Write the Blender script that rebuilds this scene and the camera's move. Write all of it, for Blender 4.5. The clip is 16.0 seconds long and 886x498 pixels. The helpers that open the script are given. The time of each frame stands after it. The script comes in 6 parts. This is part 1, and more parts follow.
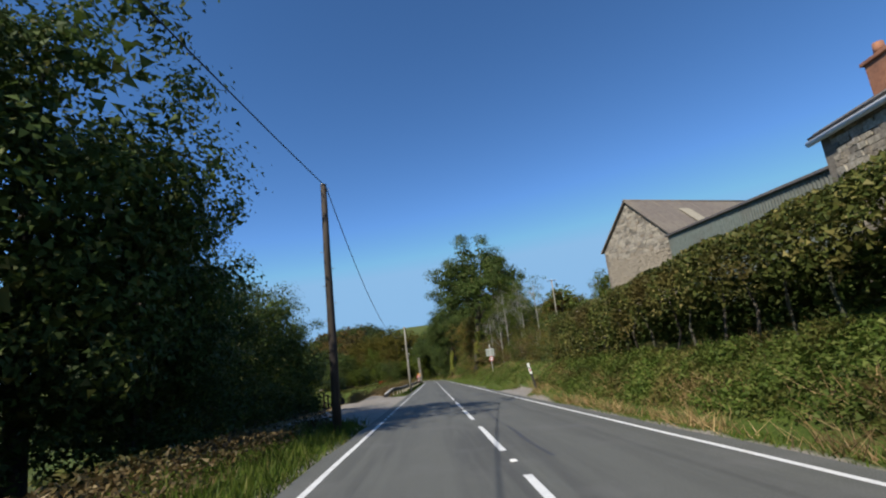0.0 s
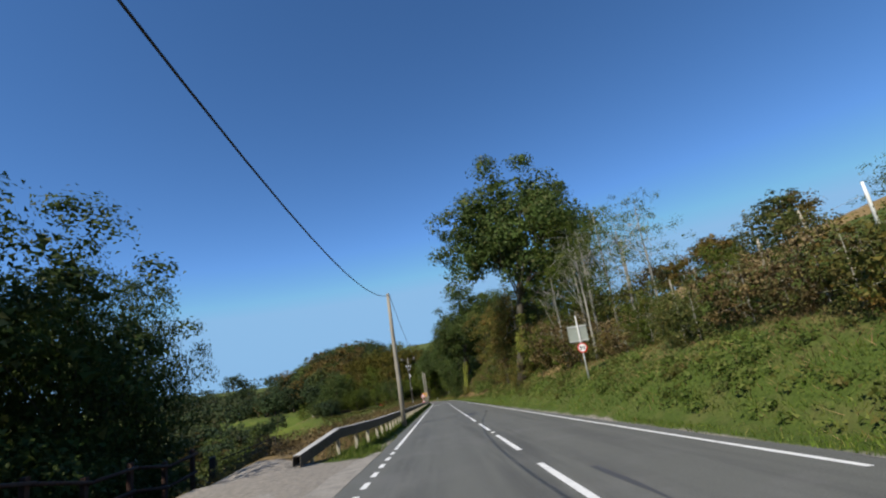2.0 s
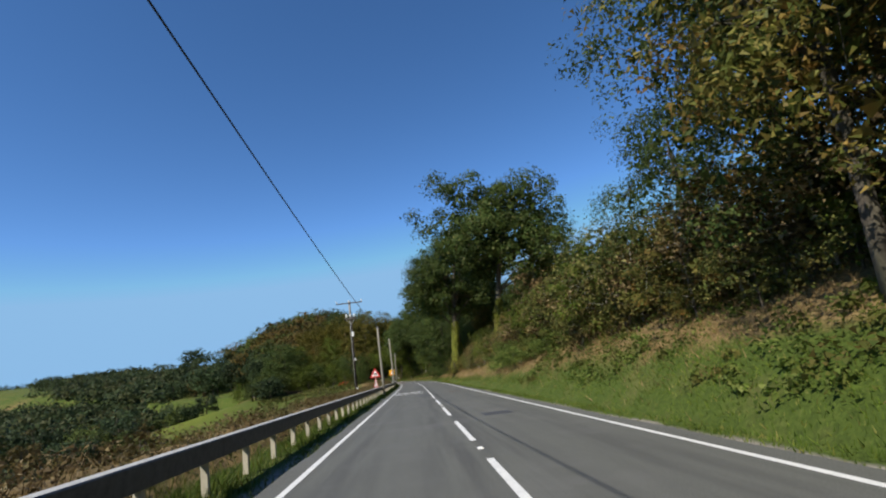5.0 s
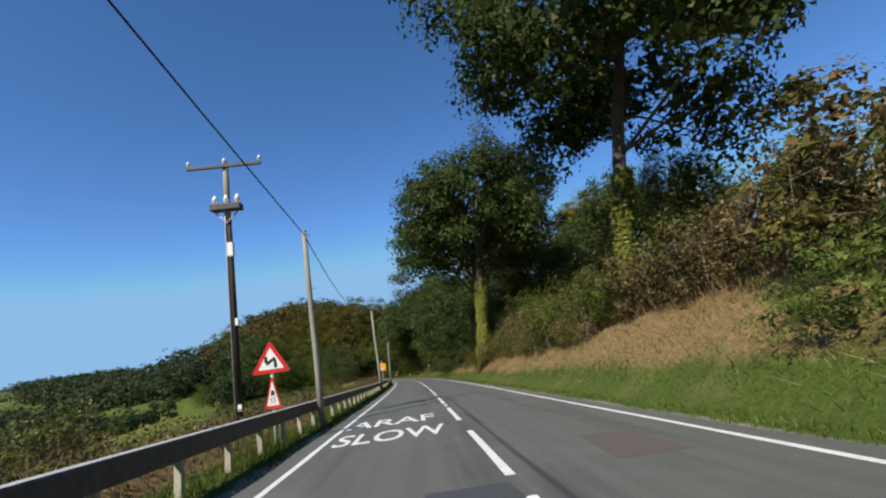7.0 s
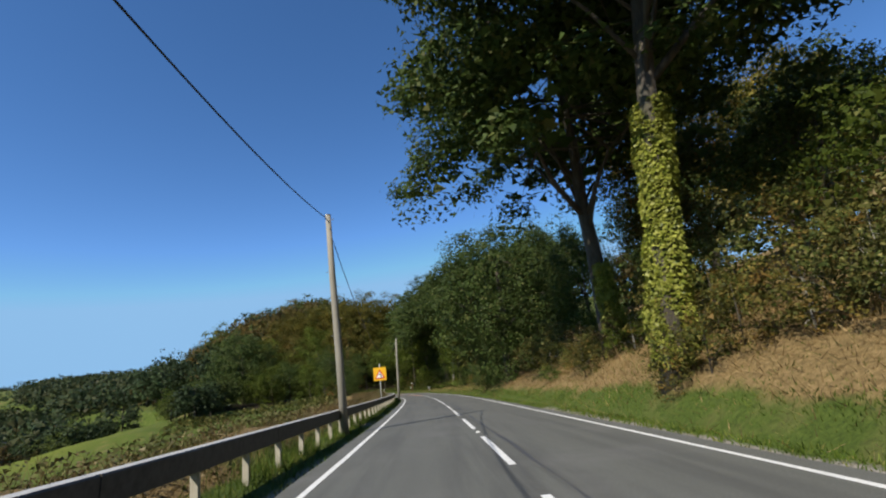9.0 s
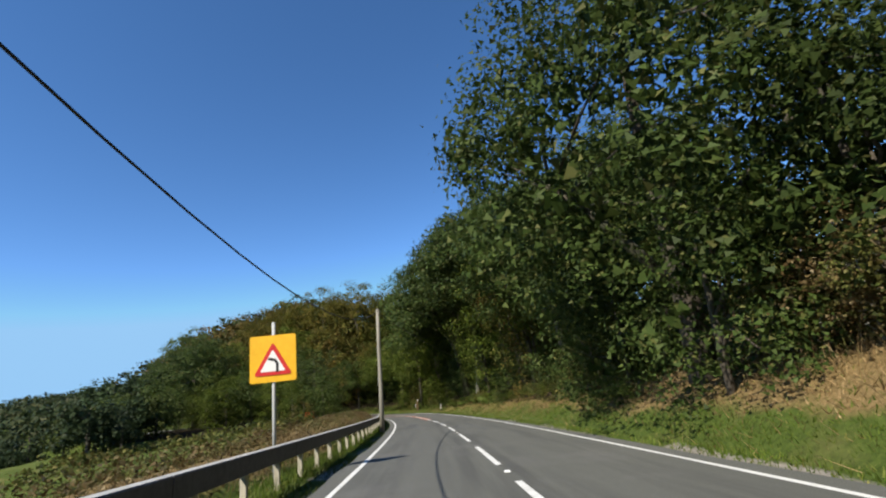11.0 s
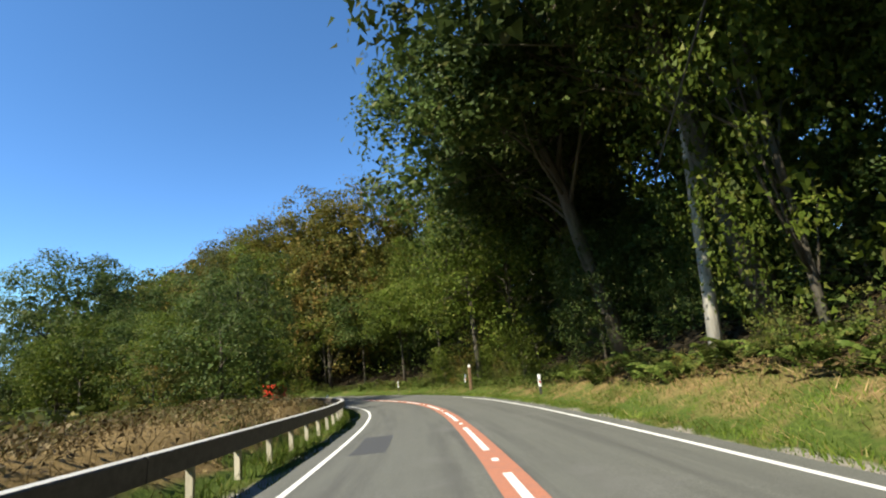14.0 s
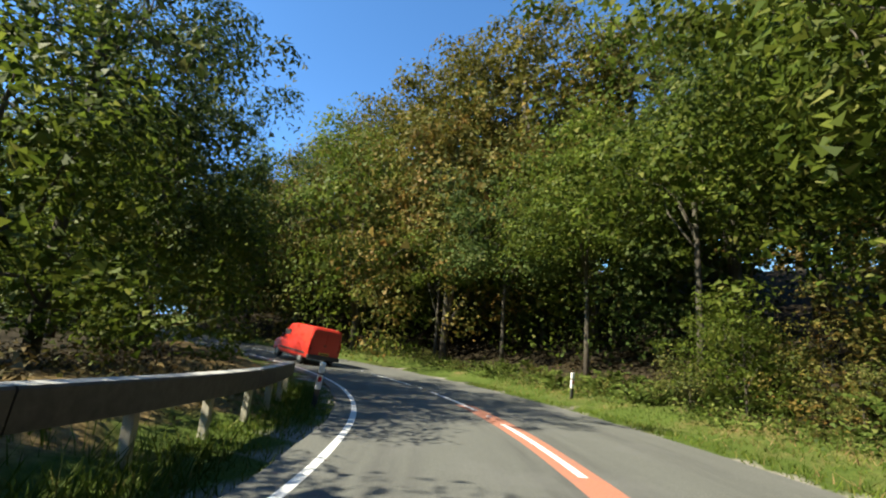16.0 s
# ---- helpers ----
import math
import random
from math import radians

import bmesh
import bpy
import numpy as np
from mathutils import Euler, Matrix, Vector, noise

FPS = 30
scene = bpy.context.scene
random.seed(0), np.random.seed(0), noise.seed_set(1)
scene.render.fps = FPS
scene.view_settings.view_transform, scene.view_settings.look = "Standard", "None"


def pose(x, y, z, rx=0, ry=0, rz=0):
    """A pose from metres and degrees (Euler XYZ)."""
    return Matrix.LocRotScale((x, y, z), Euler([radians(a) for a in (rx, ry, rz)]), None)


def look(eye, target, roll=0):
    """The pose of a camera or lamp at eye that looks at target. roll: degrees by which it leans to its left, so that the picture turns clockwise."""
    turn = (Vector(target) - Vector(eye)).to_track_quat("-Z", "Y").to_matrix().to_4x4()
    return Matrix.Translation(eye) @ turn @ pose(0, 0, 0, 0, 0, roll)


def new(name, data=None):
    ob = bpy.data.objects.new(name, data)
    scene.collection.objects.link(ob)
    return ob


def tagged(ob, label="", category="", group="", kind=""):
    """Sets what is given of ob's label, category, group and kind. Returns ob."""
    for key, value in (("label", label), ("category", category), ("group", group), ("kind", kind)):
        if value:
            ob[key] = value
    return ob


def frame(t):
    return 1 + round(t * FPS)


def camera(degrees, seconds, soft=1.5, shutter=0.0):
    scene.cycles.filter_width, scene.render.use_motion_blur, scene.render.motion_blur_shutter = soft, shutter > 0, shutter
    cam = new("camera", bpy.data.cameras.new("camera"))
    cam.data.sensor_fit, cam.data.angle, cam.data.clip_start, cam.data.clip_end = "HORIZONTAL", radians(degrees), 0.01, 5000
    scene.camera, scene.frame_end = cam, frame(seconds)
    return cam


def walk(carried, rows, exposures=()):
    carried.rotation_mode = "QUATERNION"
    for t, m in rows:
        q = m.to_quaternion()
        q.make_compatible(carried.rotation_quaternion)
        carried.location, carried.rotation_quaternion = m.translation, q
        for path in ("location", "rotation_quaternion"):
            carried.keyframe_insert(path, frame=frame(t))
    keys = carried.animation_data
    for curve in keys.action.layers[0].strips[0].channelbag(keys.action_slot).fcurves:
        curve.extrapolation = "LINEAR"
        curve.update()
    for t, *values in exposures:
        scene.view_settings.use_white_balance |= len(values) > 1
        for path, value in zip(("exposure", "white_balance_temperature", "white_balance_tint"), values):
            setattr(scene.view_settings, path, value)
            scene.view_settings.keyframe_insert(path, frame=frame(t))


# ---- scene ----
cam = camera(90.0, 16.0, soft=2.1)
PATH = [
    (0, (-1.158, 0.410, 1.356), (-1.060, 2.331, 1.906), -5.45),
    (0.5, (-1.183, 7.675, 1.320), (-1.146, 9.604, 1.849), -3.49),
    (1, (-1.260, 14.755, 1.329), (-1.230, 16.688, 1.843), -5.16),
    (1.5, (-1.439, 21.753, 1.274), (-1.382, 23.672, 1.833), -7.07),
    (2, (-1.602, 28.494, 1.268), (-1.510, 30.391, 1.898), -7.19),
    (2.5, (-1.669, 36.025, 1.277), (-1.549, 37.946, 1.822), -7.40),
    (3, (-1.650, 43.257, 1.271), (-1.523, 45.183, 1.794), -5.75),
    (3.5, (-1.462, 50.172, 1.266), (-1.344, 52.106, 1.760), -8.01),
    (4, (-1.292, 57.235, 1.289), (-1.144, 59.166, 1.786), -4.70),
    (6.5, (-0.952, 92.387, 1.301), (-0.722, 94.282, 1.897), -9.02),
    (7, (-0.957, 99.453, 1.229), (-0.777, 101.376, 1.750), -7.06),
    (7.5, (-1.110, 106.242, 1.312), (-0.991, 108.161, 1.863), -6.80),
    (8, (-1.143, 113.353, 1.274), (-1.015, 115.258, 1.870), -6.78),
    (8.5, (-1.186, 120.420, 1.292), (-1.073, 122.323, 1.899), -7.24),
    (9, (-1.203, 127.388, 1.260), (-1.115, 129.299, 1.845), -5.01),
    (9.5, (-1.274, 134.458, 1.215), (-1.212, 136.372, 1.793), -4.37),
    (10, (-1.465, 141.107, 1.251), (-1.386, 142.993, 1.913), -4.72),
    (12.5, (-2.393, 176.962, 1.213), (-2.408, 178.870, 1.811), -5.56),
    (13, (-2.878, 183.992, 1.246), (-2.933, 185.907, 1.820), -4.30),
    (13.5, (-3.471, 191.012, 1.233), (-3.592, 192.903, 1.873), -3.75),
    (14, (-4.286, 198.056, 1.280), (-4.451, 199.968, 1.845), -4.75),
    (14.5, (-5.314, 205.278, 1.213), (-5.566, 207.188, 1.751), -2.54),
    (15, (-6.494, 211.999, 1.194), (-6.901, 213.882, 1.732), 3.43),
    (15.5, (-8.275, 218.335, 1.190), (-8.912, 220.159, 1.707), 7.84),
    (16, (-10.103, 223.783, 1.168), (-11.012, 225.493, 1.668), 7.50),
]
# All is laid out in the plane of the road, which runs downhill: UPRIGHT is the plumb line there, LEVEL sets the place on its slope.
UPRIGHT = pose(0, 0, 0, 5.0, -1.5, 0)
LEVEL = UPRIGHT.inverted()
walk(cam, [(t, LEVEL @ look(eye, target, roll)) for t, eye, target, roll in PATH],
     exposures=[(0.0, 0.58, 6500, 10), (10.0, 0.66, 6500, 10), (12.5, 1.27, 6850, 6), (13.5, 1.38, 6900, 5), (14.5, 1.49, 6900, 4), (15.3, 1.65, 7000, 3), (16.0, 1.74, 7000, 3)])

# ---- light ----
_az, _el = radians(220.1), radians(40.4)
SUN_DIR = (LEVEL @ Vector((math.sin(_az) * math.cos(_el), math.cos(_az) * math.cos(_el), math.sin(_el)))).normalized()
SUN_AZ, SUN_EL = math.atan2(SUN_DIR.x, SUN_DIR.y) % (2 * math.pi), math.asin(SUN_DIR.z)
world = bpy.data.worlds.new("sky_world")
world.use_nodes = True
scene.world = world
_wn = world.node_tree.nodes
_sky = _wn.new("ShaderNodeTexSky")
_sky.sky_type, _sky.sun_disc = "NISHITA", False
_sky.sun_elevation, _sky.sun_rotation = SUN_EL, SUN_AZ
_sky.air_density, _sky.dust_density, _sky.ozone_density = 0.68, 0.0, 2.6
_sky.altitude = 1800.0
_bg = _wn["Background"]
_bg.inputs[1].default_value = 0.138
_hs = _wn.new("ShaderNodeHueSaturation")
_hs.inputs["Saturation"].default_value = 1.17
world.node_tree.links.new(_sky.outputs[0], _hs.inputs["Color"])
_clear = _wn.new("ShaderNodeMix")
_clear.data_type, _clear.blend_type = "RGBA", "DARKEN"
_clear.inputs[0].default_value = 1.0
_clear.inputs[7].default_value = (1.28, 2.40, 3.80, 1.0)
world.node_tree.links.new(_hs.outputs[0], _clear.inputs[6])
world.node_tree.links.new(_clear.outputs[2], _bg.inputs[0])
_sun = bpy.data.lights.new("sun", "SUN")
_sun.energy, _sun.angle, _sun.color = 4.2, radians(0.53), (1.0, 0.93, 0.81)
sun = new("sun", _sun)
sun.matrix_world = look(SUN_DIR * 60 + Vector((0, 100, 0)), Vector((0, 100, 0)))

# ---- helpers of the scene ----
rng = np.random.default_rng(7)


def mesh_of(name, verts, faces, mat=None, smooth=False):
    me = bpy.data.meshes.new(name)
    me.from_pydata([tuple(v) for v in np.asarray(verts, float).tolist()], [], [tuple(f) for f in (faces.tolist() if hasattr(faces, "tolist") else faces)])
    if mat:
        me.materials.append(mat)
    if smooth:
        me.polygons.foreach_set("use_smooth", np.ones(len(me.polygons), bool))
    me.update()
    return me


def solid(name, bm, mat, smooth=False):
    me = bpy.data.meshes.new(name)
    bm.to_mesh(me)
    bm.free()
    me.materials.append(mat)
    if smooth:
        me.polygons.foreach_set("use_smooth", np.ones(len(me.polygons), bool))
    return me


def part(name, data, parent, label="", m=None):
    ob = new(name, data)
    ob.parent = parent
    if m is not None:
        ob.matrix_basis = m
    return tagged(ob, label) if label else ob


def thing(name, label, category, m=None, group="", kind="", data=None):
    ob = new(name, data)
    if m is not None:
        ob.matrix_basis = m
    return tagged(ob, label, category, group, kind)


def bm_box(bm, x0, x1, y0, y1, z0, z1, bevel=0.0, m=None):
    r = bmesh.ops.create_cube(bm, size=1.0)
    vs = r["verts"]
    for v in vs:
        v.co = Vector((x0 + (v.co.x + .5) * (x1 - x0), y0 + (v.co.y + .5) * (y1 - y0), z0 + (v.co.z + .5) * (z1 - z0)))
    if bevel:
        es = list({e for v in vs for e in v.link_edges})
        r2 = bmesh.ops.bevel(bm, geom=es, offset=bevel, segments=2, affect="EDGES", profile=0.6)
        vs = list({v for f in r2["faces"] for v in f.verts} | {v for v in vs if v.is_valid})
    if m is not None:
        bmesh.ops.transform(bm, matrix=m, verts=vs)
    return bm


def box(name, x0, x1, y0, y1, z0, z1, mat, bevel=0.01):
    return solid(name, bm_box(bmesh.new(), x0, x1, y0, y1, z0, z1, bevel), mat)


def bm_tube(bm, pts, radii, sides=8, cap=True):
    """A round bar along pts, into bm."""
    pts = [Vector(p) for p in pts]
    rings = []
    ref = Vector((0.31, 0.2, 0.93))
    for i, p in enumerate(pts):
        d = (pts[min(i + 1, len(pts) - 1)] - pts[max(i - 1, 0)]).normalized()
        a = d.cross(ref)
        if a.length < 0.1:
            a = d.cross(Vector((1, 0, 0)))
        a.normalize()
        b = d.cross(a)
        r = radii[i] if hasattr(radii, "__len__") else radii
        rings.append([bm.verts.new(p + (a * math.cos(k * 2 * math.pi / sides) + b * math.sin(k * 2 * math.pi / sides)) * r) for k in range(sides)])
    for r0, r1 in zip(rings, rings[1:]):
        for k in range(sides):
            f = bm.faces.new((r0[k], r0[(k + 1) % sides], r1[(k + 1) % sides], r1[k]))
            f.smooth = True
    if cap:
        bm.faces.new(rings[0][::-1])
        bm.faces.new(rings[-1])
    return bm


def tube(name, pts, radii, mat, sides=8):
    return solid(name, bm_tube(bmesh.new(), pts, radii, sides), mat)


# ---- the road's line ----
KNOT_S = [120, 150, 170, 180, 190, 197, 204, 211, 218, 225, 232, 240, 250, 262, 266, 275, 300]
KNOT_K = [0.58, 0.8, 1.59, 2.92, 3.88, 3.08, 2.11, 4.96, 11.74, 21.11, 30.33, 36.4, 40.03, 36.0, 0.0, -30.0, -30.0]
RS = np.arange(-160.0, 300.0, 0.5)
_k = np.interp(RS, KNOT_S, KNOT_K, left=0.0) * 1e-3
RT = np.cumsum(_k) * 0.5
RX, RY = np.cumsum(-np.sin(RT)) * 0.5, np.cumsum(np.cos(RT)) * 0.5
_i0 = int(160 / 0.5)
RX, RY = RX - RX[_i0], RY - RY[_i0]


def road_z(s, n):
    s, n = np.asarray(s, float), np.asarray(n, float)
    f = np.clip((s - 190) / 35, 0, 1.6)
    return 0.0275 * np.clip(n, -4.5, 4.5) * f + 0.0034 * np.clip(s - 190, 0, 60) ** 2 / 60 + 0.25 * (np.clip(s - 226, 0, 40) / 25) ** 2


def on_road(s, n):
    """World x and y of a place n metres to the right of the centre line."""
    t = np.interp(s, RS, RT)
    return np.interp(s, RS, RX) + n * np.cos(t), np.interp(s, RS, RY) + n * np.sin(t)


def frenet(x, y):
    x, y = np.ravel(np.asarray(x, float)), np.ravel(np.asarray(y, float))
    s, n = np.empty_like(x), np.empty_like(x)
    for a in range(0, len(x), 4000):
        px, py = x[a:a + 4000], y[a:a + 4000]
        k = ((px[:, None] - RX[::2]) ** 2 + (py[:, None] - RY[::2]) ** 2).argmin(1) * 2
        c, d = np.cos(RT[k]), np.sin(RT[k])
        s[a:a + 4000] = RS[k] - (px - RX[k]) * d + (py - RY[k]) * c
        n[a:a + 4000] = (px - RX[k]) * c + (py - RY[k]) * d
    return s, n


def smooth01(v):
    v = np.clip(v, 0, 1)
    return v * v * (3 - 2 * v)


def wave(x, y, size, seed=0.0):
    """Cheap smooth noise from a few sines, about -1 to 1."""
    x, y = x / size, y / size
    return (np.sin(x * 2.1 + 1.3 * np.sin(y * 1.7 + seed)) + np.sin(y * 2.7 + 1.1 * np.sin(x * 2.3 + seed * 2)) + np.sin((x + y) * 1.9 + seed * 3)) / 3


CREST = [(220, 430, 52), (60, 300, 24), (-8, 280, 15), (-62, 330, 30), (-92, 430, 34), (-200, 620, 38), (-330, 785, 45), (-660, 970, 50), (-1600, 1350, 72)]


def ground_z(x, y):
    shape = np.shape(x)
    x, y = np.ravel(np.asarray(x, float)), np.ravel(np.asarray(y, float))
    s, n = frenet(x, y)
    s0 = s
    away = smooth01((-n - 8) / 8)
    zr = road_z(np.clip(s, -50, 262), n) * (1 - away)
    s = s * (1 - away) + np.minimum(y, 262) * away
    # right: a bank at the road's edge and the hillside above it
    foot = np.interp(s, [-40, 18, 22, 25, 27, 32, 36, 44, 130, 175, 200, 215, 230], [4.2, 4.2, 3.7, 3.9, 5.6, 5.4, 4.5, 3.9, 4.2, 4.2, 4.3, 4.6, 4.6])
    steep = np.interp(s, [-40, 24, 34, 54, 62, 72, 90, 106, 113, 119, 127, 139, 148, 180, 205, 225, 260], [.95, .95, .8, .85, 1.25, 1.2, .95, .9, 1.12, .95, .8, 1.1, .8, .5, .45, .3, .3])
    high = np.interp(s, [-40, 20, 34, 50, 100, 150, 180, 205, 225], [2.0, 2.0, 2.4, 2.6, 2.8, 2.3, 1.8, 1.6, 1.4])
    d = np.maximum(n - foot, 0)
    up = high * (1 - np.exp(-steep * d / high)) * 1.12 + 0.04 * d
    up += np.interp(n, [8, 12, 30, 80, 200, 500], [0, 1.6, 6.5, 19, 42, 60]) * smooth01((x + 110) / 70) * np.interp(s, [0, 20, 34, 52, 70, 90, 200, 235, 262], [.6, .5, 1.0, .9, .6, 1, 1, .75, .55])
    right = zr + np.where(n > 0, up, 0)
    # left: verge, then the embankment into the valley
    edge = np.interp(s, [-40, 14, 19, 36, 42, 190, 215, 262], [6.0, 6.0, 8.2, 7.6, 6.6, 6.6, 9.0, 10.0])
    e = np.maximum(-n - edge, 0)
    fall = np.interp(s, [0, 30, 50, 180, 205, 240], [.2, .25, .42, .42, .1, .08])
    deep = np.interp(s, [0, 50, 180, 222, 250], [5, 9, 10, 12, 4])
    left = zr - deep * (1 - np.exp(-fall * e / deep))
    heap = np.interp(s, [40, 46, 165, 185, 219, 229, 262], [0, .42, .42, .85, .80, .3, .3])
    left = left + heap * smooth01((-n - 4.7) / 1.1) * (1 - smooth01((-n - edge - 1.5) / 6) * np.interp(s, [170, 190], [1, .2]))
    z = np.where(n > 0, right, left)
    # a field that swells up out of the valley, the wooded spur beyond the bend and the far ridge
    z -= np.where(n < 0, 10.0 * smooth01((-x - 48) / 45) * smooth01((y - 170) / 60), 0)
    far = smooth01((np.hypot(x + 20, y - 150) - 200) / 500)
    z += 0.08 * np.clip(y - 300, 0, 480) * smooth01((y - 300) / 120)
    crest = np.full_like(z, -99.0)
    west = np.interp(x, [-90, -48], [.85, 0]) * np.interp(y, [380, 480], [1, 0])
    for (xa, ya, za), (xb, yb, zb) in zip(CREST, CREST[1:]):
        t = np.clip(((x - xa) * (xb - xa) + (y - ya) * (yb - ya)) / ((xb - xa) ** 2 + (yb - ya) ** 2), 0, 1)
        e = np.hypot(x - xa - t * (xb - xa), y - ya - t * (yb - ya))
        crest = np.maximum(crest, za + t * (zb - za) + 5 - np.interp(y, [240, 330, 700], [.40, .30, .20]) * (1 + west) * np.hypot(e, 18))
    z += np.maximum(crest - z, 0) * smooth01((np.hypot(n, np.maximum(s0 - 270, 0)) - 9) / 26)
    rough = smooth01((np.abs(n) - 4.0) / 3)
    z += rough * (0.10 * wave(x, y, 1.1, 1.0) + 0.16 * wave(x, y, 3.3, 2.0)) + far * 3 * wave(x, y, 70, 3.0)
    # the bed under the road
    bed = smooth01((4.0 - np.abs(n)) / 0.5)
    z = np.where(s < 268, z - 0.10 * bed, z)
    return z.reshape(shape)


def gz(x, y):
    return float(ground_z(np.array([x]), np.array([y]))[0])


def bank_xy(s, n):
    x, y = on_road(s, n)
    return float(x), float(y)

# ---- materials ----
def nodes_of(name):
    m = bpy.data.materials.new(name)
    m.use_nodes = True
    nt = m.node_tree
    return m, nt, nt.nodes["Principled BSDF"]


def noise_node(nt, scale, detail=6.0, rough=0.6, coord=None, squash=None):
    t = nt.nodes.new("ShaderNodeTexNoise")
    t.inputs["Scale"].default_value, t.inputs["Detail"].default_value, t.inputs["Roughness"].default_value = scale, detail, rough
    c = coord or nt.nodes.new("ShaderNodeTexCoord").outputs["Object"]
    if squash:
        mp = nt.nodes.new("ShaderNodeMapping")
        mp.inputs["Scale"].default_value = squash
        nt.links.new(c, mp.inputs[0])
        c = mp.outputs[0]
    nt.links.new(c, t.inputs["Vector"])
    return t


def ramp_node(nt, fac, stops):
    r = nt.nodes.new("ShaderNodeValToRGB")
    el = r.color_ramp.elements
    while len(el) < len(stops):
        el.new(0.5)
    for e, (p, c) in zip(el, stops):
        e.position, e.color = p, (*c, 1)
    nt.links.new(fac, r.inputs[0])
    return r


def mix_node(nt, fac, a, b, kind="MIX"):
    x = nt.nodes.new("ShaderNodeMix")
    x.data_type, x.blend_type = "RGBA", kind
    for sock, v in ((x.inputs[0], fac), (x.inputs[6], a), (x.inputs[7], b)):
        if isinstance(v, (int, float)):
            sock.default_value = v
        elif isinstance(v, tuple):
            sock.default_value = (*v, 1)
        else:
            nt.links.new(v, sock)
    return x.outputs[2]


def bump_to(nt, bsdf, height, strength, dist):
    b = nt.nodes.new("ShaderNodeBump")
    b.inputs["Strength"].default_value, b.inputs["Distance"].default_value = strength, dist
    nt.links.new(height, b.inputs["Height"])
    nt.links.new(b.outputs[0], bsdf.inputs["Normal"])


def plain(name, c1, c2, scale, rough=0.6, metal=0.0, bump=0.3, dist=0.01, stain=None, squash=None, big=0.35):
    """A surface with grain at one scale and stains at a larger one."""
    m, nt, b = nodes_of(name)
    fine = noise_node(nt, scale, 7, 0.65, squash=squash)
    col = ramp_node(nt, fine.outputs[0], [(0.3, c1), (0.7, c2)]).outputs[0]
    if stain:
        blot = noise_node(nt, scale * 0.12, 5, 0.6, squash=squash)
        f = ramp_node(nt, blot.outputs[0], [(0.45, (0, 0, 0)), (0.72, (1, 1, 1))]).outputs[0]
        mul = nt.nodes.new("ShaderNodeMath")
        mul.operation = "MULTIPLY"
        mul.inputs[1].default_value = big * 2
        nt.links.new(f, mul.inputs[0])
        col = mix_node(nt, mul.outputs[0], col, stain)
    nt.links.new(col, b.inputs["Base Color"])
    b.inputs["Roughness"].default_value, b.inputs["Metallic"].default_value = rough, metal
    if bump:
        bump_to(nt, b, fine.outputs[0], bump, dist)
    return m


def leafy(name, stops, shade=(0.85, 1.35), translucent=0.32, patch=None, patch_scale=0.25, rough=0.55):
    """Leaves: colour by leaf, by plant and in patches, with light shining through."""
    m, nt, b = nodes_of(name)
    geo = nt.nodes.new("ShaderNodeNewGeometry")
    col = ramp_node(nt, geo.outputs["Random Per Island"], stops).outputs[0]
    if patch:
        nz = noise_node(nt, patch_scale, 3, 0.6)
        f = ramp_node(nt, nz.outputs[0], [(0.5, (0, 0, 0)), (0.66, (1, 1, 1))]).outputs[0]
        col = mix_node(nt, f, col, patch)
    info = nt.nodes.new("ShaderNodeObjectInfo")
    hsv = nt.nodes.new("ShaderNodeHueSaturation")
    mr = nt.nodes.new("ShaderNodeMapRange")
    mr.inputs["To Min"].default_value, mr.inputs["To Max"].default_value = shade[0], shade[1]
    nt.links.new(info.outputs["Random"], mr.inputs["Value"])
    tone = noise_node(nt, 0.55, 3, 0.55)
    tr2 = nt.nodes.new("ShaderNodeMapRange")
    for nm, v in (("From Min", 0.32), ("From Max", 0.68), ("To Min", 0.62), ("To Max", 1.38)):
        tr2.inputs[nm].default_value = v
    nt.links.new(tone.outputs[0], tr2.inputs["Value"])
    both = nt.nodes.new("ShaderNodeMath")
    both.operation = "MULTIPLY"
    nt.links.new(mr.outputs[0], both.inputs[0])
    nt.links.new(tr2.outputs[0], both.inputs[1])
    nt.links.new(both.outputs[0], hsv.inputs["Value"])
    nt.links.new(col, hsv.inputs["Color"])
    nt.links.new(hsv.outputs[0], b.inputs["Base Color"])
    b.inputs["Roughness"].default_value = rough
    b.inputs["Specular IOR Level"].default_value = 0.12
    tr = nt.nodes.new("ShaderNodeBsdfTranslucent")
    nt.links.new(hsv.outputs[0], tr.inputs[0])
    mx = nt.nodes.new("ShaderNodeMixShader")
    mx.inputs[0].default_value = translucent
    out = nt.nodes["Material Output"]
    nt.links.new(b.outputs[0], mx.inputs[1])
    nt.links.new(tr.outputs[0], mx.inputs[2])
    nt.links.new(mx.outputs[0], out.inputs["Surface"])
    return m


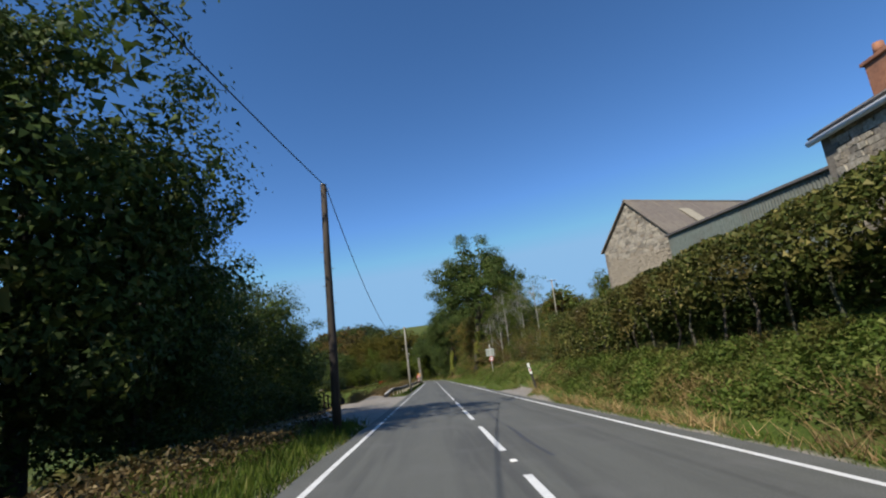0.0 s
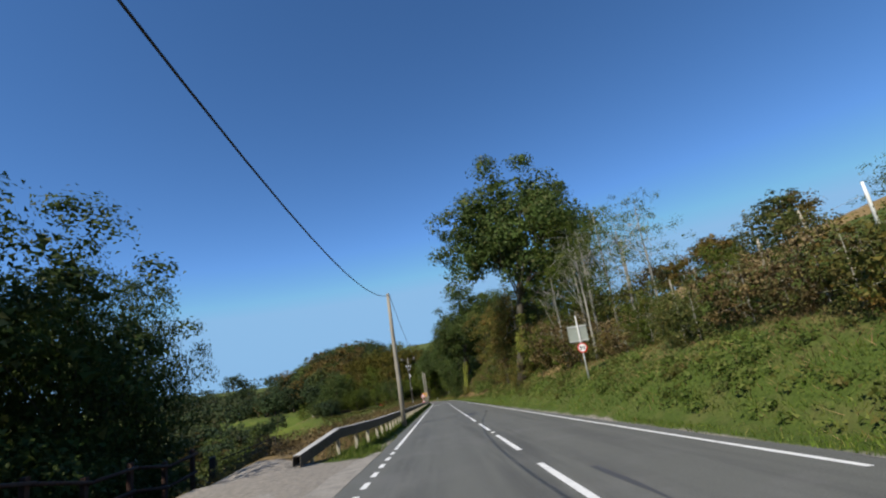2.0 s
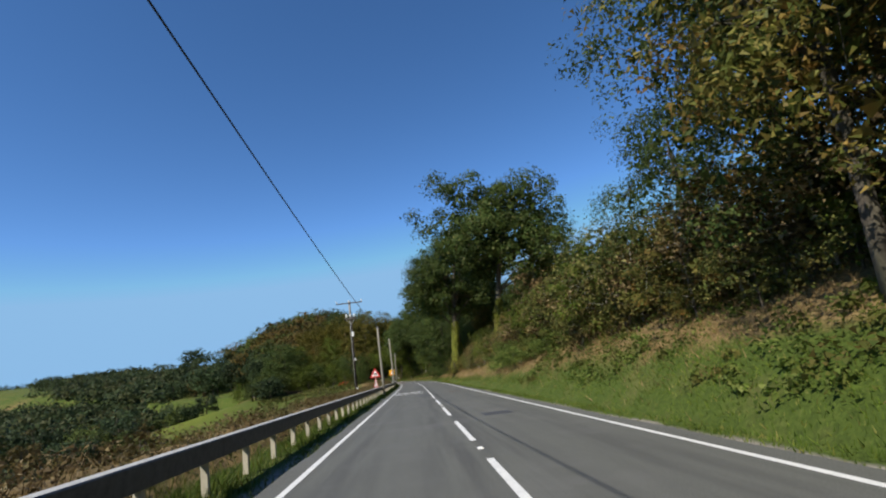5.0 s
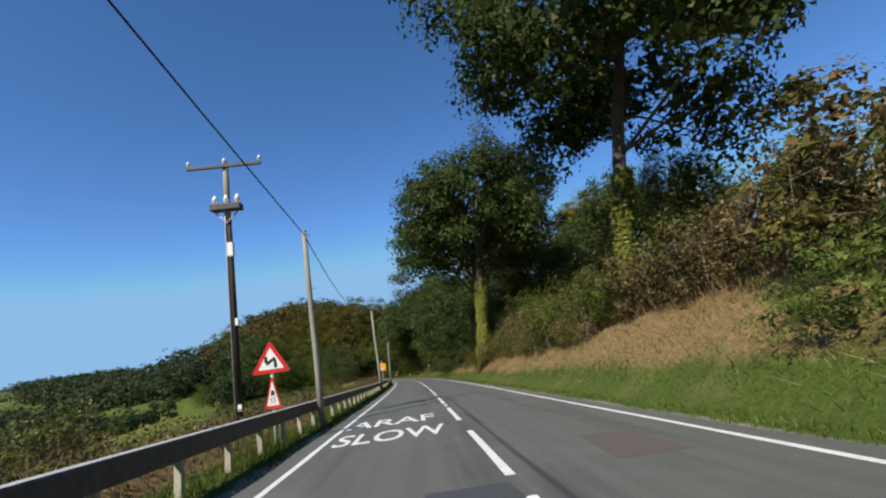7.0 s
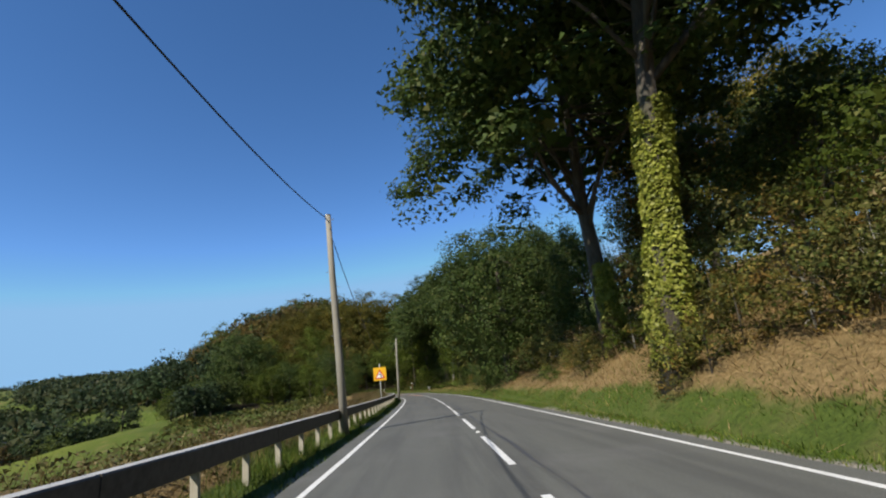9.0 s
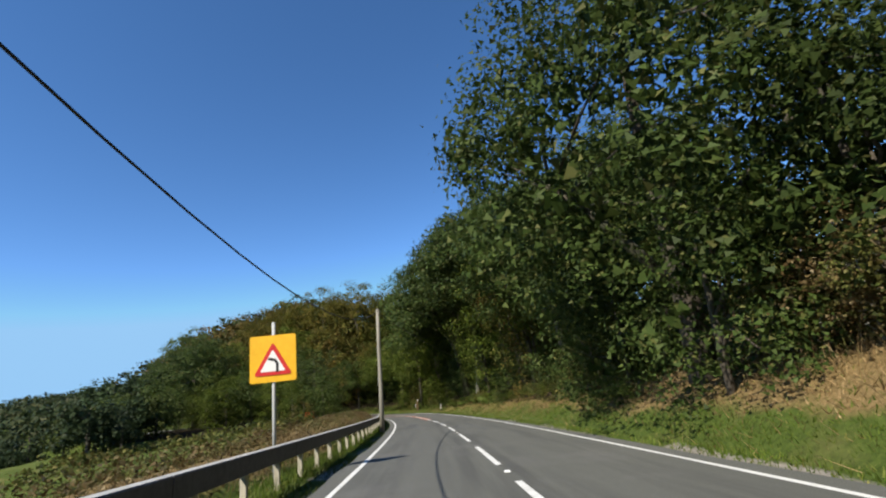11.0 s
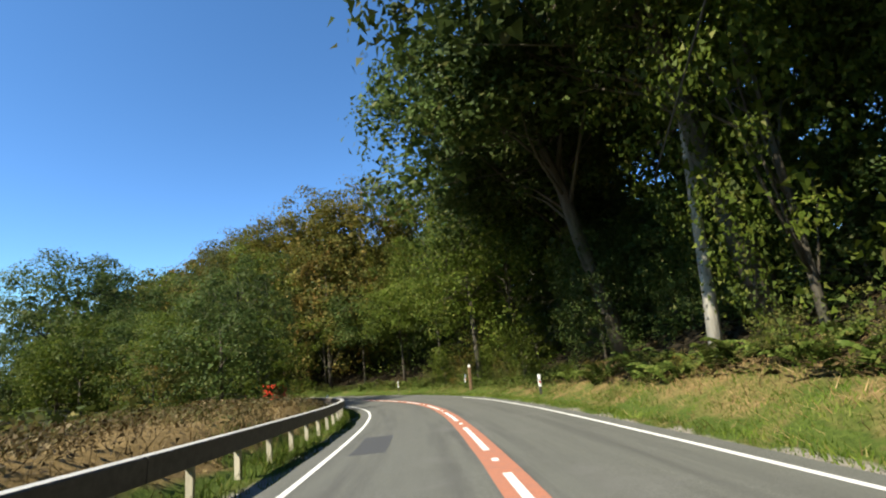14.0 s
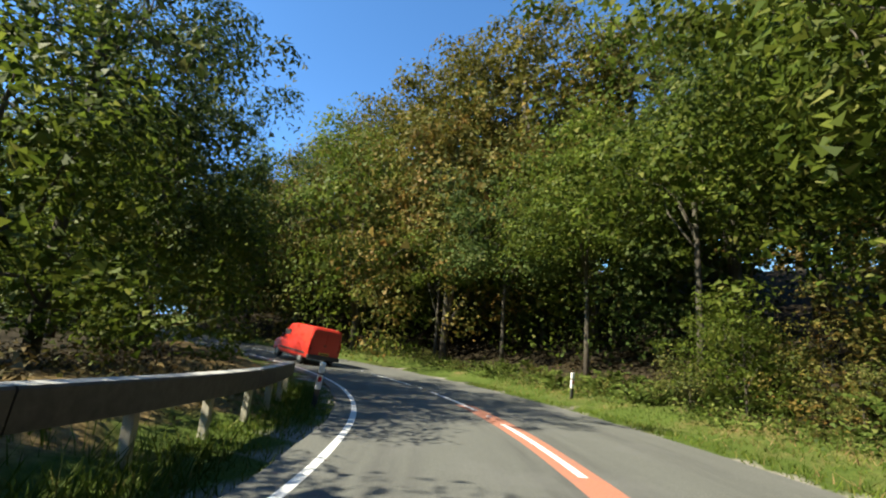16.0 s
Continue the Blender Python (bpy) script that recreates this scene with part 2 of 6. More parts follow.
def asphalt_material():
    m, nt, b = nodes_of("asphalt")
    uv = nt.nodes.new("ShaderNodeUVMap")
    sep = nt.nodes.new("ShaderNodeSeparateXYZ")
    nt.links.new(uv.outputs[0], sep.inputs[0])
    grain = noise_node(nt, 55, 6, 0.7)
    col = ramp_node(nt, grain.outputs[0], [(0.3, (0.066, 0.067, 0.059)), (0.52, (0.114, 0.116, 0.103)), (0.72, (0.182, 0.185, 0.165))]).outputs[0]
    # long streaks where wheels run, darker and smoother
    lanes = ramp_node(nt, sep.outputs[0], [(0.0, (0.15, 0.15, 0.15)), (0.16, (0.8, 0.8, 0.8)), (0.30, (0.1, 0.1, 0.1)), (0.41, (0.85, 0.85, 0.85)), (0.49, (1, 1, 1)), (0.56, (0.85, 0.85, 0.85)), (0.68, (0.1, 0.1, 0.1)), (0.80, (0.8, 0.8, 0.8)), (0.95, (0.3, 0.3, 0.3))])
    streak = noise_node(nt, 1.0, 5, 0.6, coord=uv.outputs[0], squash=(22, 0.16, 1))
    f = mix_node(nt, 1.0, lanes.outputs[0], ramp_node(nt, streak.outputs[0], [(0.40, (0, 0, 0)), (0.62, (1, 1, 1))]).outputs[0], "MULTIPLY")
    col = mix_node(nt, mix_node(nt, 0.62, (0, 0, 0), f), col, (0.052, 0.051, 0.050))
    blot = noise_node(nt, 0.5, 5, 0.65)
    col = mix_node(nt, ramp_node(nt, blot.outputs[0], [(0.52, (0, 0, 0)), (0.75, (0.5, 0.5, 0.5))]).outputs[0], col, (0.155, 0.152, 0.146))
    nt.links.new(col, b.inputs["Base Color"])
    b.inputs["Roughness"].default_value = 0.78
    b.inputs["Specular IOR Level"].default_value = 0.35
    bump_to(nt, b, grain.outputs[0], 0.5, 0.006)
    return m


def ground_material():
    """Soil, straw and short grass by the cover laid on the sheet."""
    m, nt, b = nodes_of("ground_cover")
    at = nt.nodes.new("ShaderNodeAttribute")
    at.attribute_name = "cover"
    sep = nt.nodes.new("ShaderNodeSeparateColor")
    nt.links.new(at.outputs["Color"], sep.inputs[0])
    fine, mid = noise_node(nt, 9, 7, 0.7), noise_node(nt, 0.7, 5, 0.6)
    far = noise_node(nt, 0.035, 6, 0.65)
    grass = ramp_node(nt, fine.outputs[0], [(0.3, (0.034, 0.052, 0.010)), (0.55, (0.064, 0.094, 0.016)), (0.75, (0.105, 0.125, 0.03))]).outputs[0]
    grass = mix_node(nt, ramp_node(nt, mid.outputs[0], [(0.5, (0, 0, 0)), (0.75, (0.6, 0.6, 0.6))]).outputs[0], grass, (0.15, 0.13, 0.05))
    straw = ramp_node(nt, fine.outputs[0], [(0.3, (0.09, 0.064, 0.026)), (0.55, (0.21, 0.145, 0.062)), (0.75, (0.33, 0.235, 0.115))]).outputs[0]
    grit = ramp_node(nt, fine.outputs[0], [(0.3, (0.16, 0.145, 0.125)), (0.7, (0.33, 0.30, 0.26))]).outputs[0]
    field = ramp_node(nt, fine.outputs[0], [(0.3, (0.088, 0.108, 0.014)), (0.7, (0.125, 0.146, 0.021))]).outputs[0]
    field = mix_node(nt, ramp_node(nt, far.outputs[0], [(0.50, (0, 0, 0)), (0.70, (0.35, 0.35, 0.35))]).outputs[0], field, (0.15, 0.145, 0.035))
    wob = nt.nodes.new("ShaderNodeMath")
    wob.operation = "MULTIPLY_ADD"
    wob.inputs[1].default_value, wob.inputs[2].default_value = 0.9, -0.45
    nt.links.new(mid.outputs[0], wob.inputs[0])

    def mask(sock):
        a = nt.nodes.new("ShaderNodeMath")
        nt.links.new(sock, a.inputs[0])
        nt.links.new(wob.outputs[0], a.inputs[1])
        return ramp_node(nt, a.outputs[0], [(0.38, (0, 0, 0)), (0.62, (1, 1, 1))]).outputs[0]

    col = mix_node(nt, mask(sep.outputs[0]), grass, straw)
    col = mix_node(nt, mask(sep.outputs[1]), col, grit)
    col = mix_node(nt, sep.outputs[2], col, field)
    # near-black leaf mould, with the shade under the trees put into its colour
    mould_shade = ramp_node(nt, fine.outputs[0], [(0.3, (0.012, 0.010, 0.006)), (0.7, (0.040, 0.030, 0.016))]).outputs[0]
    col = mix_node(nt, at.outputs["Alpha"], mould_shade, col)
    nt.links.new(col, b.inputs["Base Color"])
    b.inputs["Roughness"].default_value = 0.95
    b.inputs["Specular IOR Level"].default_value = 0.15
    bump_to(nt, b, fine.outputs[0], 0.9, 0.05)
    return m


def stone_material():
    m, nt, b = nodes_of("rubble_stone")
    tc = nt.nodes.new("ShaderNodeTexCoord").outputs["Object"]
    info = nt.nodes.new("ShaderNodeNewGeometry")
    fine = noise_node(nt, 14, 8, 0.7, coord=tc)
    col = ramp_node(nt, fine.outputs[0], [(0.3, (0.17, 0.155, 0.13)), (0.5, (0.33, 0.305, 0.26)), (0.7, (0.50, 0.47, 0.41))]).outputs[0]
    tint = ramp_node(nt, info.outputs["Random Per Island"], [(0.0, (0.42, 0.40, 0.38)), (0.35, (0.85, 0.82, 0.78)), (0.7, (1, 0.97, 0.9)), (1.0, (0.66, 0.58, 0.50))]).outputs[0]
    nt.links.new(mix_node(nt, 1.0, col, tint, "MULTIPLY"), b.inputs["Base Color"])
    b.inputs["Roughness"].default_value = 0.92
    bump_to(nt, b, fine.outputs[0], 0.7, 0.03)
    return m


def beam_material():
    """A grimy beam: its sunlit top and shaded faces are put into the colour."""
    m, nt, b = nodes_of("beam_sunlit_top")
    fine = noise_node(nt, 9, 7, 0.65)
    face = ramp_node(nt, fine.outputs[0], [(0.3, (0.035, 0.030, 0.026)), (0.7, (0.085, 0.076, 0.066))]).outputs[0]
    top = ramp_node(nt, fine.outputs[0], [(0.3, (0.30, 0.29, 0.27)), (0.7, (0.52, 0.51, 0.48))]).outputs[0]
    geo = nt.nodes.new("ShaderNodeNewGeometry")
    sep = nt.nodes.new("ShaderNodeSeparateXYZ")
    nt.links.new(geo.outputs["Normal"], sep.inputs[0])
    # pale where the normal points up: sunlight on the top, put into colour
    lit_top = ramp_node(nt, sep.outputs[2], [(0.55, (0, 0, 0)), (0.85, (1, 1, 1))]).outputs[0]
    nt.links.new(mix_node(nt, lit_top, face, top), b.inputs["Base Color"])
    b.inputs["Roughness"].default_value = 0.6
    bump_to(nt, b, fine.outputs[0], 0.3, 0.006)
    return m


def bark(name, c1, c2):
    return plain(name, c1, c2, 7, 0.9, bump=0.9, dist=0.05, stain=(0.05, 0.07, 0.03), squash=(1, 1, 0.2))


M_ASPHALT, M_GROUND = asphalt_material(), ground_material()
M_PAINT = plain("road_paint", (0.62, 0.62, 0.60), (0.80, 0.80, 0.78), 30, 0.6, bump=0.3, dist=0.004, stain=(0.42, 0.42, 0.41), big=0.25)
M_RED_SURF = plain("red_surfacing", (0.30, 0.115, 0.070), (0.42, 0.170, 0.105), 40, 0.85, bump=0.4, dist=0.005, stain=(0.24, 0.13, 0.10), big=0.3)
M_PATCH = plain("reinstatement", (0.070, 0.058, 0.050), (0.12, 0.098, 0.085), 45, 0.85, bump=0.4, dist=0.005)
M_DARKPATCH = plain("tar_patch", (0.040, 0.041, 0.045), (0.075, 0.077, 0.080), 45, 0.7, bump=0.4, dist=0.005)
M_GRIT = plain("layby_grit", (0.17, 0.16, 0.14), (0.34, 0.31, 0.27), 25, 0.95, bump=0.6, dist=0.01, stain=(0.13, 0.12, 0.11))
M_STEEL = plain("galvanised_steel", (0.38, 0.38, 0.37), (0.55, 0.55, 0.53), 12, 0.45, 0.75, 0.2, 0.004, stain=(0.30, 0.26, 0.21))
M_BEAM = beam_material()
M_POSTW = plain("weathered_post", (0.34, 0.31, 0.24), (0.56, 0.51, 0.41), 12, 0.85, bump=0.5, dist=0.01, stain=(0.20, 0.20, 0.13), squash=(1, 1, 0.15))
M_POLE = plain("pole_timber", (0.18, 0.165, 0.13), (0.33, 0.305, 0.25), 14, 0.85, bump=0.6, dist=0.012, stain=(0.17, 0.15, 0.11), squash=(1, 1, 0.08))
M_POLE_DARK = plain("creosoted_timber", (0.020, 0.015, 0.011), (0.055, 0.041, 0.030), 14, 0.8, bump=0.6, dist=0.012, squash=(1, 1, 0.08))
M_CABLE = plain("cable", (0.012, 0.012, 0.013), (0.025, 0.025, 0.026), 30, 0.6)
M_PORCELAIN = plain("porcelain", (0.72, 0.72, 0.70), (0.82, 0.82, 0.80), 8, 0.2, bump=0)
M_GREYBOX = plain("grey_paint", (0.42, 0.43, 0.42), (0.52, 0.53, 0.52), 10, 0.5, stain=(0.30, 0.27, 0.22))
M_SIGN_BACK = plain("sign_back", (0.27, 0.30, 0.26), (0.34, 0.37, 0.32), 8, 0.55, 0.2, 0.1, 0.003, stain=(0.22, 0.23, 0.19))
M_WHITE = plain("white_sheeting", (0.74, 0.74, 0.72), (0.82, 0.82, 0.80), 6, 0.5, bump=0.1, dist=0.002, stain=(0.62, 0.61, 0.57), big=0.2)
M_RED = plain("red_sheeting", (0.50, 0.018, 0.016), (0.62, 0.03, 0.024), 6, 0.45, bump=0.1, dist=0.002, stain=(0.40, 0.03, 0.025), big=0.2)
M_BLACK = plain("black_sheeting", (0.012, 0.012, 0.012), (0.025, 0.025, 0.025), 8, 0.5, bump=0.1, dist=0.002)
M_YELLOW = plain("yellow_sheeting", (0.72, 0.38, 0.01), (0.85, 0.47, 0.02), 6, 0.45, bump=0.1, dist=0.002)
M_REFL_RED = plain("red_reflector", (0.35, 0.01, 0.01), (0.45, 0.02, 0.02), 8, 0.3, bump=0)
M_VAN = plain("van_red", (0.60, 0.035, 0.022), (0.66, 0.045, 0.028), 4, 0.32, bump=0.02, dist=0.001, stain=(0.50, 0.05, 0.035), big=0.2)
M_RUBBER = plain("rubber", (0.012, 0.012, 0.012), (0.03, 0.03, 0.03), 30, 0.85)
M_TRIM = plain("black_plastic", (0.02, 0.02, 0.021), (0.045, 0.045, 0.046), 20, 0.6)
M_LAMP_RED = plain("lamp_red", (0.35, 0.01, 0.01), (0.45, 0.015, 0.012), 10, 0.15, bump=0)
M_PLATE = plain("plate_yellow", (0.65, 0.46, 0.05), (0.75, 0.54, 0.08), 10, 0.4, bump=0)
M_SLATE = plain("slate_roof", (0.06, 0.056, 0.055), (0.13, 0.12, 0.115), 9, 0.75, bump=0.5, dist=0.02, stain=(0.16, 0.14, 0.11))
M_FIBRE = plain("fibre_sheet_roof", (0.115, 0.095, 0.08), (0.19, 0.16, 0.135), 5, 0.9, bump=0.5, dist=0.02, stain=(0.23, 0.20, 0.15))
M_TIN = plain("green_corrugated", (0.085, 0.105, 0.092), (0.15, 0.175, 0.155), 6, 0.55, 0.2, 0.3, 0.01, stain=(0.11, 0.10, 0.08))
M_WHITEWASH = plain("whitewashed_wall", (0.50, 0.49, 0.45), (0.74, 0.73, 0.69), 7, 0.9, bump=0.8, dist=0.04, stain=(0.36, 0.33, 0.27))
M_BRICK = plain("chimney_brick", (0.24, 0.10, 0.055), (0.40, 0.18, 0.10), 10, 0.9, bump=0.6, dist=0.02, stain=(0.15, 0.08, 0.06))
M_MORTAR = plain("lime_mortar", (0.12, 0.105, 0.085), (0.22, 0.195, 0.16), 16, 0.95, bump=0.6, dist=0.02)
M_STONE = stone_material()
M_GUTTER = plain("white_gutter", (0.66, 0.66, 0.64), (0.78, 0.78, 0.76), 8, 0.5)
M_WOODRAW = plain("grey_timber", (0.30, 0.26, 0.20), (0.48, 0.43, 0.34), 14, 0.9, bump=0.5, dist=0.01, squash=(1, 1, 0.15))
M_FENCE = plain("red_brown_timber", (0.030, 0.014, 0.009), (0.075, 0.036, 0.022), 14, 0.85, bump=0.5, dist=0.01, squash=(1, 1, 0.15))
M_BARK = bark("oak_bark", (0.035, 0.028, 0.020), (0.105, 0.086, 0.064))
M_BARK_PALE = bark("pale_bark", (0.20, 0.185, 0.155), (0.40, 0.375, 0.32))
L_OAK = leafy("oak_leaves", [(0.0, (0.034, 0.054, 0.012)), (0.5, (0.048, 0.074, 0.017)), (0.85, (0.070, 0.095, 0.024)), (1.0, (0.12, 0.12, 0.04))])
L_ASH = leafy("ash_leaves", [(0.0, (0.048, 0.072, 0.010)), (0.5, (0.072, 0.100, 0.014)), (0.9, (0.108, 0.128, 0.020)), (1.0, (0.18, 0.18, 0.05))], translucent=0.45)
L_BEECH = leafy("beech_autumn_leaves", [(0.0, (0.058, 0.058, 0.010)), (0.5, (0.108, 0.096, 0.016)), (0.9, (0.170, 0.135, 0.024)), (1.0, (0.25, 0.16, 0.035))], translucent=0.4, patch=(0.095, 0.100, 0.016), patch_scale=0.5)
L_TURN = leafy("turning_leaves", [(0.0, (0.040, 0.055, 0.012)), (0.5, (0.085, 0.092, 0.020)), (0.9, (0.15, 0.125, 0.030)), (1.0, (0.24, 0.16, 0.045))], patch=(0.15, 0.085, 0.022), patch_scale=0.7)
L_HEDGE = leafy("hedge_leaves", [(0.0, (0.036, 0.050, 0.012)), (0.5, (0.072, 0.088, 0.020)), (0.85, (0.125, 0.125, 0.034)), (1.0, (0.24, 0.20, 0.07))], translucent=0.25, patch=(0.105, 0.085, 0.026), patch_scale=0.8)
L_FERN = leafy("bracken_green", [(0.0, (0.040, 0.065, 0.012)), (0.5, (0.085, 0.125, 0.024)), (1.0, (0.17, 0.19, 0.05))], translucent=0.4)
L_BRAMBLE = leafy("bramble_leaves", [(0.0, (0.050, 0.080, 0.014)), (0.5, (0.105, 0.155, 0.028)), (1.0, (0.20, 0.23, 0.06))], translucent=0.45, patch=(0.14, 0.115, 0.035), patch_scale=0.9)
L_WOOD = leafy("woodland_leaves", [(0.0, (0.028, 0.044, 0.016)), (0.5, (0.040, 0.060, 0.022)), (0.9, (0.060, 0.076, 0.028)), (1.0, (0.09, 0.09, 0.035))], translucent=0.2, patch=(0.062, 0.060, 0.022), patch_scale=0.06)
FAR_LEAVES = [leafy("woodland_" + nm, [(0.0, tuple(.8 * v for v in c)), (1.0, tuple(1.25 * v for v in c))], shade=(.7, 1.35), translucent=0.2) for nm, c in
              (("dark", (0.034, 0.052, 0.020)), ("brown", (0.088, 0.066, 0.020)), ("russet", (0.105, 0.072, 0.018)), ("light", (0.062, 0.080, 0.018)))]
L_IVY = leafy("ivy_leaves", [(0.0, (0.095, 0.115, 0.016)), (0.5, (0.20, 0.215, 0.032)), (1.0, (0.30, 0.30, 0.065))], translucent=0.25, rough=0.4)
L_DEAD = leafy("dead_bracken", [(0.0, (0.045, 0.031, 0.012)), (0.5, (0.10, 0.066, 0.026)), (0.85, (0.17, 0.122, 0.052)), (1.0, (0.30, 0.235, 0.13))], translucent=0.2, patch=(0.075, 0.085, 0.024), patch_scale=0.45)
L_GRASS = leafy("verge_grass", [(0.0, (0.044, 0.074, 0.010)), (0.5, (0.074, 0.114, 0.015)), (0.85, (0.112, 0.140, 0.024)), (1.0, (0.19, 0.17, 0.055))], translucent=0.35)
# litter coloured near black: the wood's shade is put into the leaves
L_LITTER_SHADE = leafy("leaf_litter", [(0.0, (0.014, 0.011, 0.006)), (0.6, (0.032, 0.024, 0.012)), (1.0, (0.07, 0.05, 0.022))], translucent=0.05)
L_STRAW = leafy("dry_grass", [(0.0, (0.13, 0.085, 0.034)), (0.4, (0.25, 0.165, 0.075)), (0.85, (0.38, 0.27, 0.135)), (1.0, (0.12, 0.14, 0.030))], translucent=0.3)

# ---- the ground: one sheet to the horizon ----
def spaced(dense, grow, end):
    v, step = [dense[-1]], dense[-1] - dense[-2]
    while v[-1] < end:
        step *= grow
        v.append(v[-1] + step)
    return v[1:]


_gx = list(np.arange(-62, -22, 1.3)) + list(np.arange(-22, -12, 0.8)) + list(np.arange(-12, 12, 0.5)) + list(np.arange(12, 14, 1.0)) + list(np.arange(14, 40.1, 1.0))
_gx = [-62 - (b - 40) for b in spaced([38.8, 40.0], 1.09, 2400)][::-1] + _gx + spaced([39.0, 40.0], 1.09, 2400)
_gy = list(np.arange(-14, 268, 0.9))
_gy = [-14 - (b - 10) for b in spaced([9.0, 10.0], 1.13, 1500)][::-1] + _gy + spaced([_gy[-2], _gy[-1]], 1.07, 3000)
GX, GY = np.meshgrid(np.array(_gx), np.array(_gy))
GZ = ground_z(GX, GY)
_w = len(_gx)
_idx = np.arange(len(_gx) * len(_gy)).reshape(len(_gy), _w)
_quads = np.stack([_idx[:-1, :-1], _idx[:-1, 1:], _idx[1:, 1:], _idx[1:, :-1]], -1).reshape(-1, 4)
ground = thing("ground", "grassy verges, banks, valley fields and hills", "ground", kind="structure",
               data=mesh_of("ground", np.stack([GX.ravel(), GY.ravel(), GZ.ravel()], 1), _quads, M_GROUND, True))
_s, _n = frenet(GX, GY)
_x, _y = GX.ravel(), GY.ravel()
_straw = np.interp(_s, [-20, 0, 20, 26, 40, 60, 64, 76, 84, 96, 110, 150, 160, 185, 215, 235], [.35, .35, .35, .5, .25, .36, .60, .60, .52, .50, .66, .76, .62, .50, .46, .30])
_straw = np.where(_n > 0, _straw * np.where(_s < 182, 0.35 + 0.65 * smooth01((_n - 4.6) / np.interp(_s, [85, 100], [1.3, .6])), 0.75 + 0.25 * smooth01((_n - 4.2) / 0.8)) + 0.35 * smooth01((_n - 5.2) / 1.5) * np.interp(_s, [50, 60, 200, 215], [0, 1, 1, .2]), np.where(_n < -4.9, 0.72 - 0.40 * smooth01((-_n - 9) / 6), 0.18))
_straw = np.where((_n > 9) & (_s < 70), 0.10, _straw)
_grit = np.where(((np.abs(_n) < 3.75) & (_s < 286)) | ((_n < 0) & (_n > -7.4) & (_s > 18) & (_s < 41)) | ((_n > 0) & (_n < 5.5) & (_s > 25) & (_s < 34)), 0.95, 0.0)
_field = np.clip(1.5 * np.exp(-((_x + 65) / 13) ** 2 - ((_y - 215) / 17) ** 2) + smooth01((-_n - 150) / 60) * (wave(_x, _y, 60, 2.0) > 0.3), 0, 1) * smooth01((np.hypot(_n, np.maximum(_s - 280, 0)) - 20) / 15)
_mould_shade = smooth01((_s - 174) / 6) * np.maximum(smooth01((_n - 6.0) / 1.2), smooth01((-_n - 6.5) / 1.5) * smooth01((_s - 222) / 5) * (_n > -16)) * (_s < 275) * (_n < 45)
# by the lay-by the dark ground is tree shade painted in
_mould_shade = np.maximum(_mould_shade, smooth01((-_n - 7.6) / 1.0) * smooth01((_s + 6) / 6) * smooth01((46 - _s) / 4) * smooth01((_n + 24) / 4))
_cov = np.stack([np.clip(_straw, 0, 1), _grit, _field, 1 - _mould_shade], 1)
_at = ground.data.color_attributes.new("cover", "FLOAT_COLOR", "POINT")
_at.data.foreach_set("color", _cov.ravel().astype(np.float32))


# ---- road ----
def strip_mesh(name, s0, s1, n0, n1, lift, mat, step=1.0, cols=1, uv=False, wobble=0.0):
    ss = np.arange(s0, s1 + 1e-6, step) if s1 - s0 > step else np.array([s0, s1])
    if ss[-1] < s1 - 1e-3:
        ss = np.append(ss, s1)
    nn = np.linspace(n0, n1, cols + 1)
    S, N = np.meshgrid(ss, nn, indexing="ij")
    if wobble:
        N = N.copy()
        N[:, 0] += wobble * wave(ss, ss * 0.3, 1.7, 1.0)
        N[:, -1] += wobble * wave(ss, ss * 0.3, 1.9, 4.0)
    x, y = on_road(S, N)
    z = road_z(S, N) + lift
    r, c = S.shape
    i = np.arange(r * c).reshape(r, c)
    q = np.stack([i[:-1, :-1], i[:-1, 1:], i[1:, 1:], i[1:, :-1]], -1).reshape(-1, 4)
    me = mesh_of(name, np.stack([x.ravel(), y.ravel(), z.ravel()], 1), q, mat, True)
    if uv:
        u = me.uv_layers.new(name="UVMap")
        vi = np.empty(len(me.loops), int)
        me.loops.foreach_get("vertex_index", vi)
        co = np.stack([(N.ravel() - n0) / (n1 - n0), S.ravel()], 1)[vi]
        u.data.foreach_set("uv", co.ravel().astype(np.float32))
    return me


road = thing("road", "grey asphalt country road with two lanes and worn wheel tracks", "road", kind="structure",
             data=strip_mesh("road", -40, 284, -3.42, 3.45, 0.0, M_ASPHALT, 0.5, 14, True, 0.05))
LINE = 0.004


def mark(name, s0, s1, n0, n1, mat=M_PAINT, lift=LINE, label="", wobble=0.0, cols=1):
    return part(name, strip_mesh(name, s0, s1, n0, n1, lift, mat, 0.5 if s1 - s0 > 3 else 0.25, cols, False, wobble), road, label)


DASH0 = -3.126
for k in range(-4, 46):
    a = DASH0 + 6 * k
    if a < 268:
        mark("centre_dash", a, a + 4.0, -0.06, 0.06, wobble=0.006)
mark("edge_line", -40, 17.2, -3.06, -2.95, label="solid white edge line", wobble=0.008)
mark("edge_line", 43.2, 270, -3.06, -2.95, label="solid white edge line", wobble=0.008)
mark("edge_line", -40, 24.6, 2.95, 3.06, label="solid white edge line", wobble=0.008)
mark("edge_line", 33.8, 226.5, 2.95, 3.06, label="solid white edge line", wobble=0.008)
for k in range(22):
    mark("edge_dash", 17.9 + 1.17 * k, 18.5 + 1.17 * k, -3.06, -2.95)
for k in range(8):
    mark("edge_dash", 25.0 + 1.12 * k, 25.62 + 1.12 * k, 2.95, 3.06)
# red surfacing along the centre line through the bend
_rs = strip_mesh("red_strip", 196.5, 238, -0.235, 0.235, 0.003, M_RED_SURF, 0.5, 2, False, 0.015)
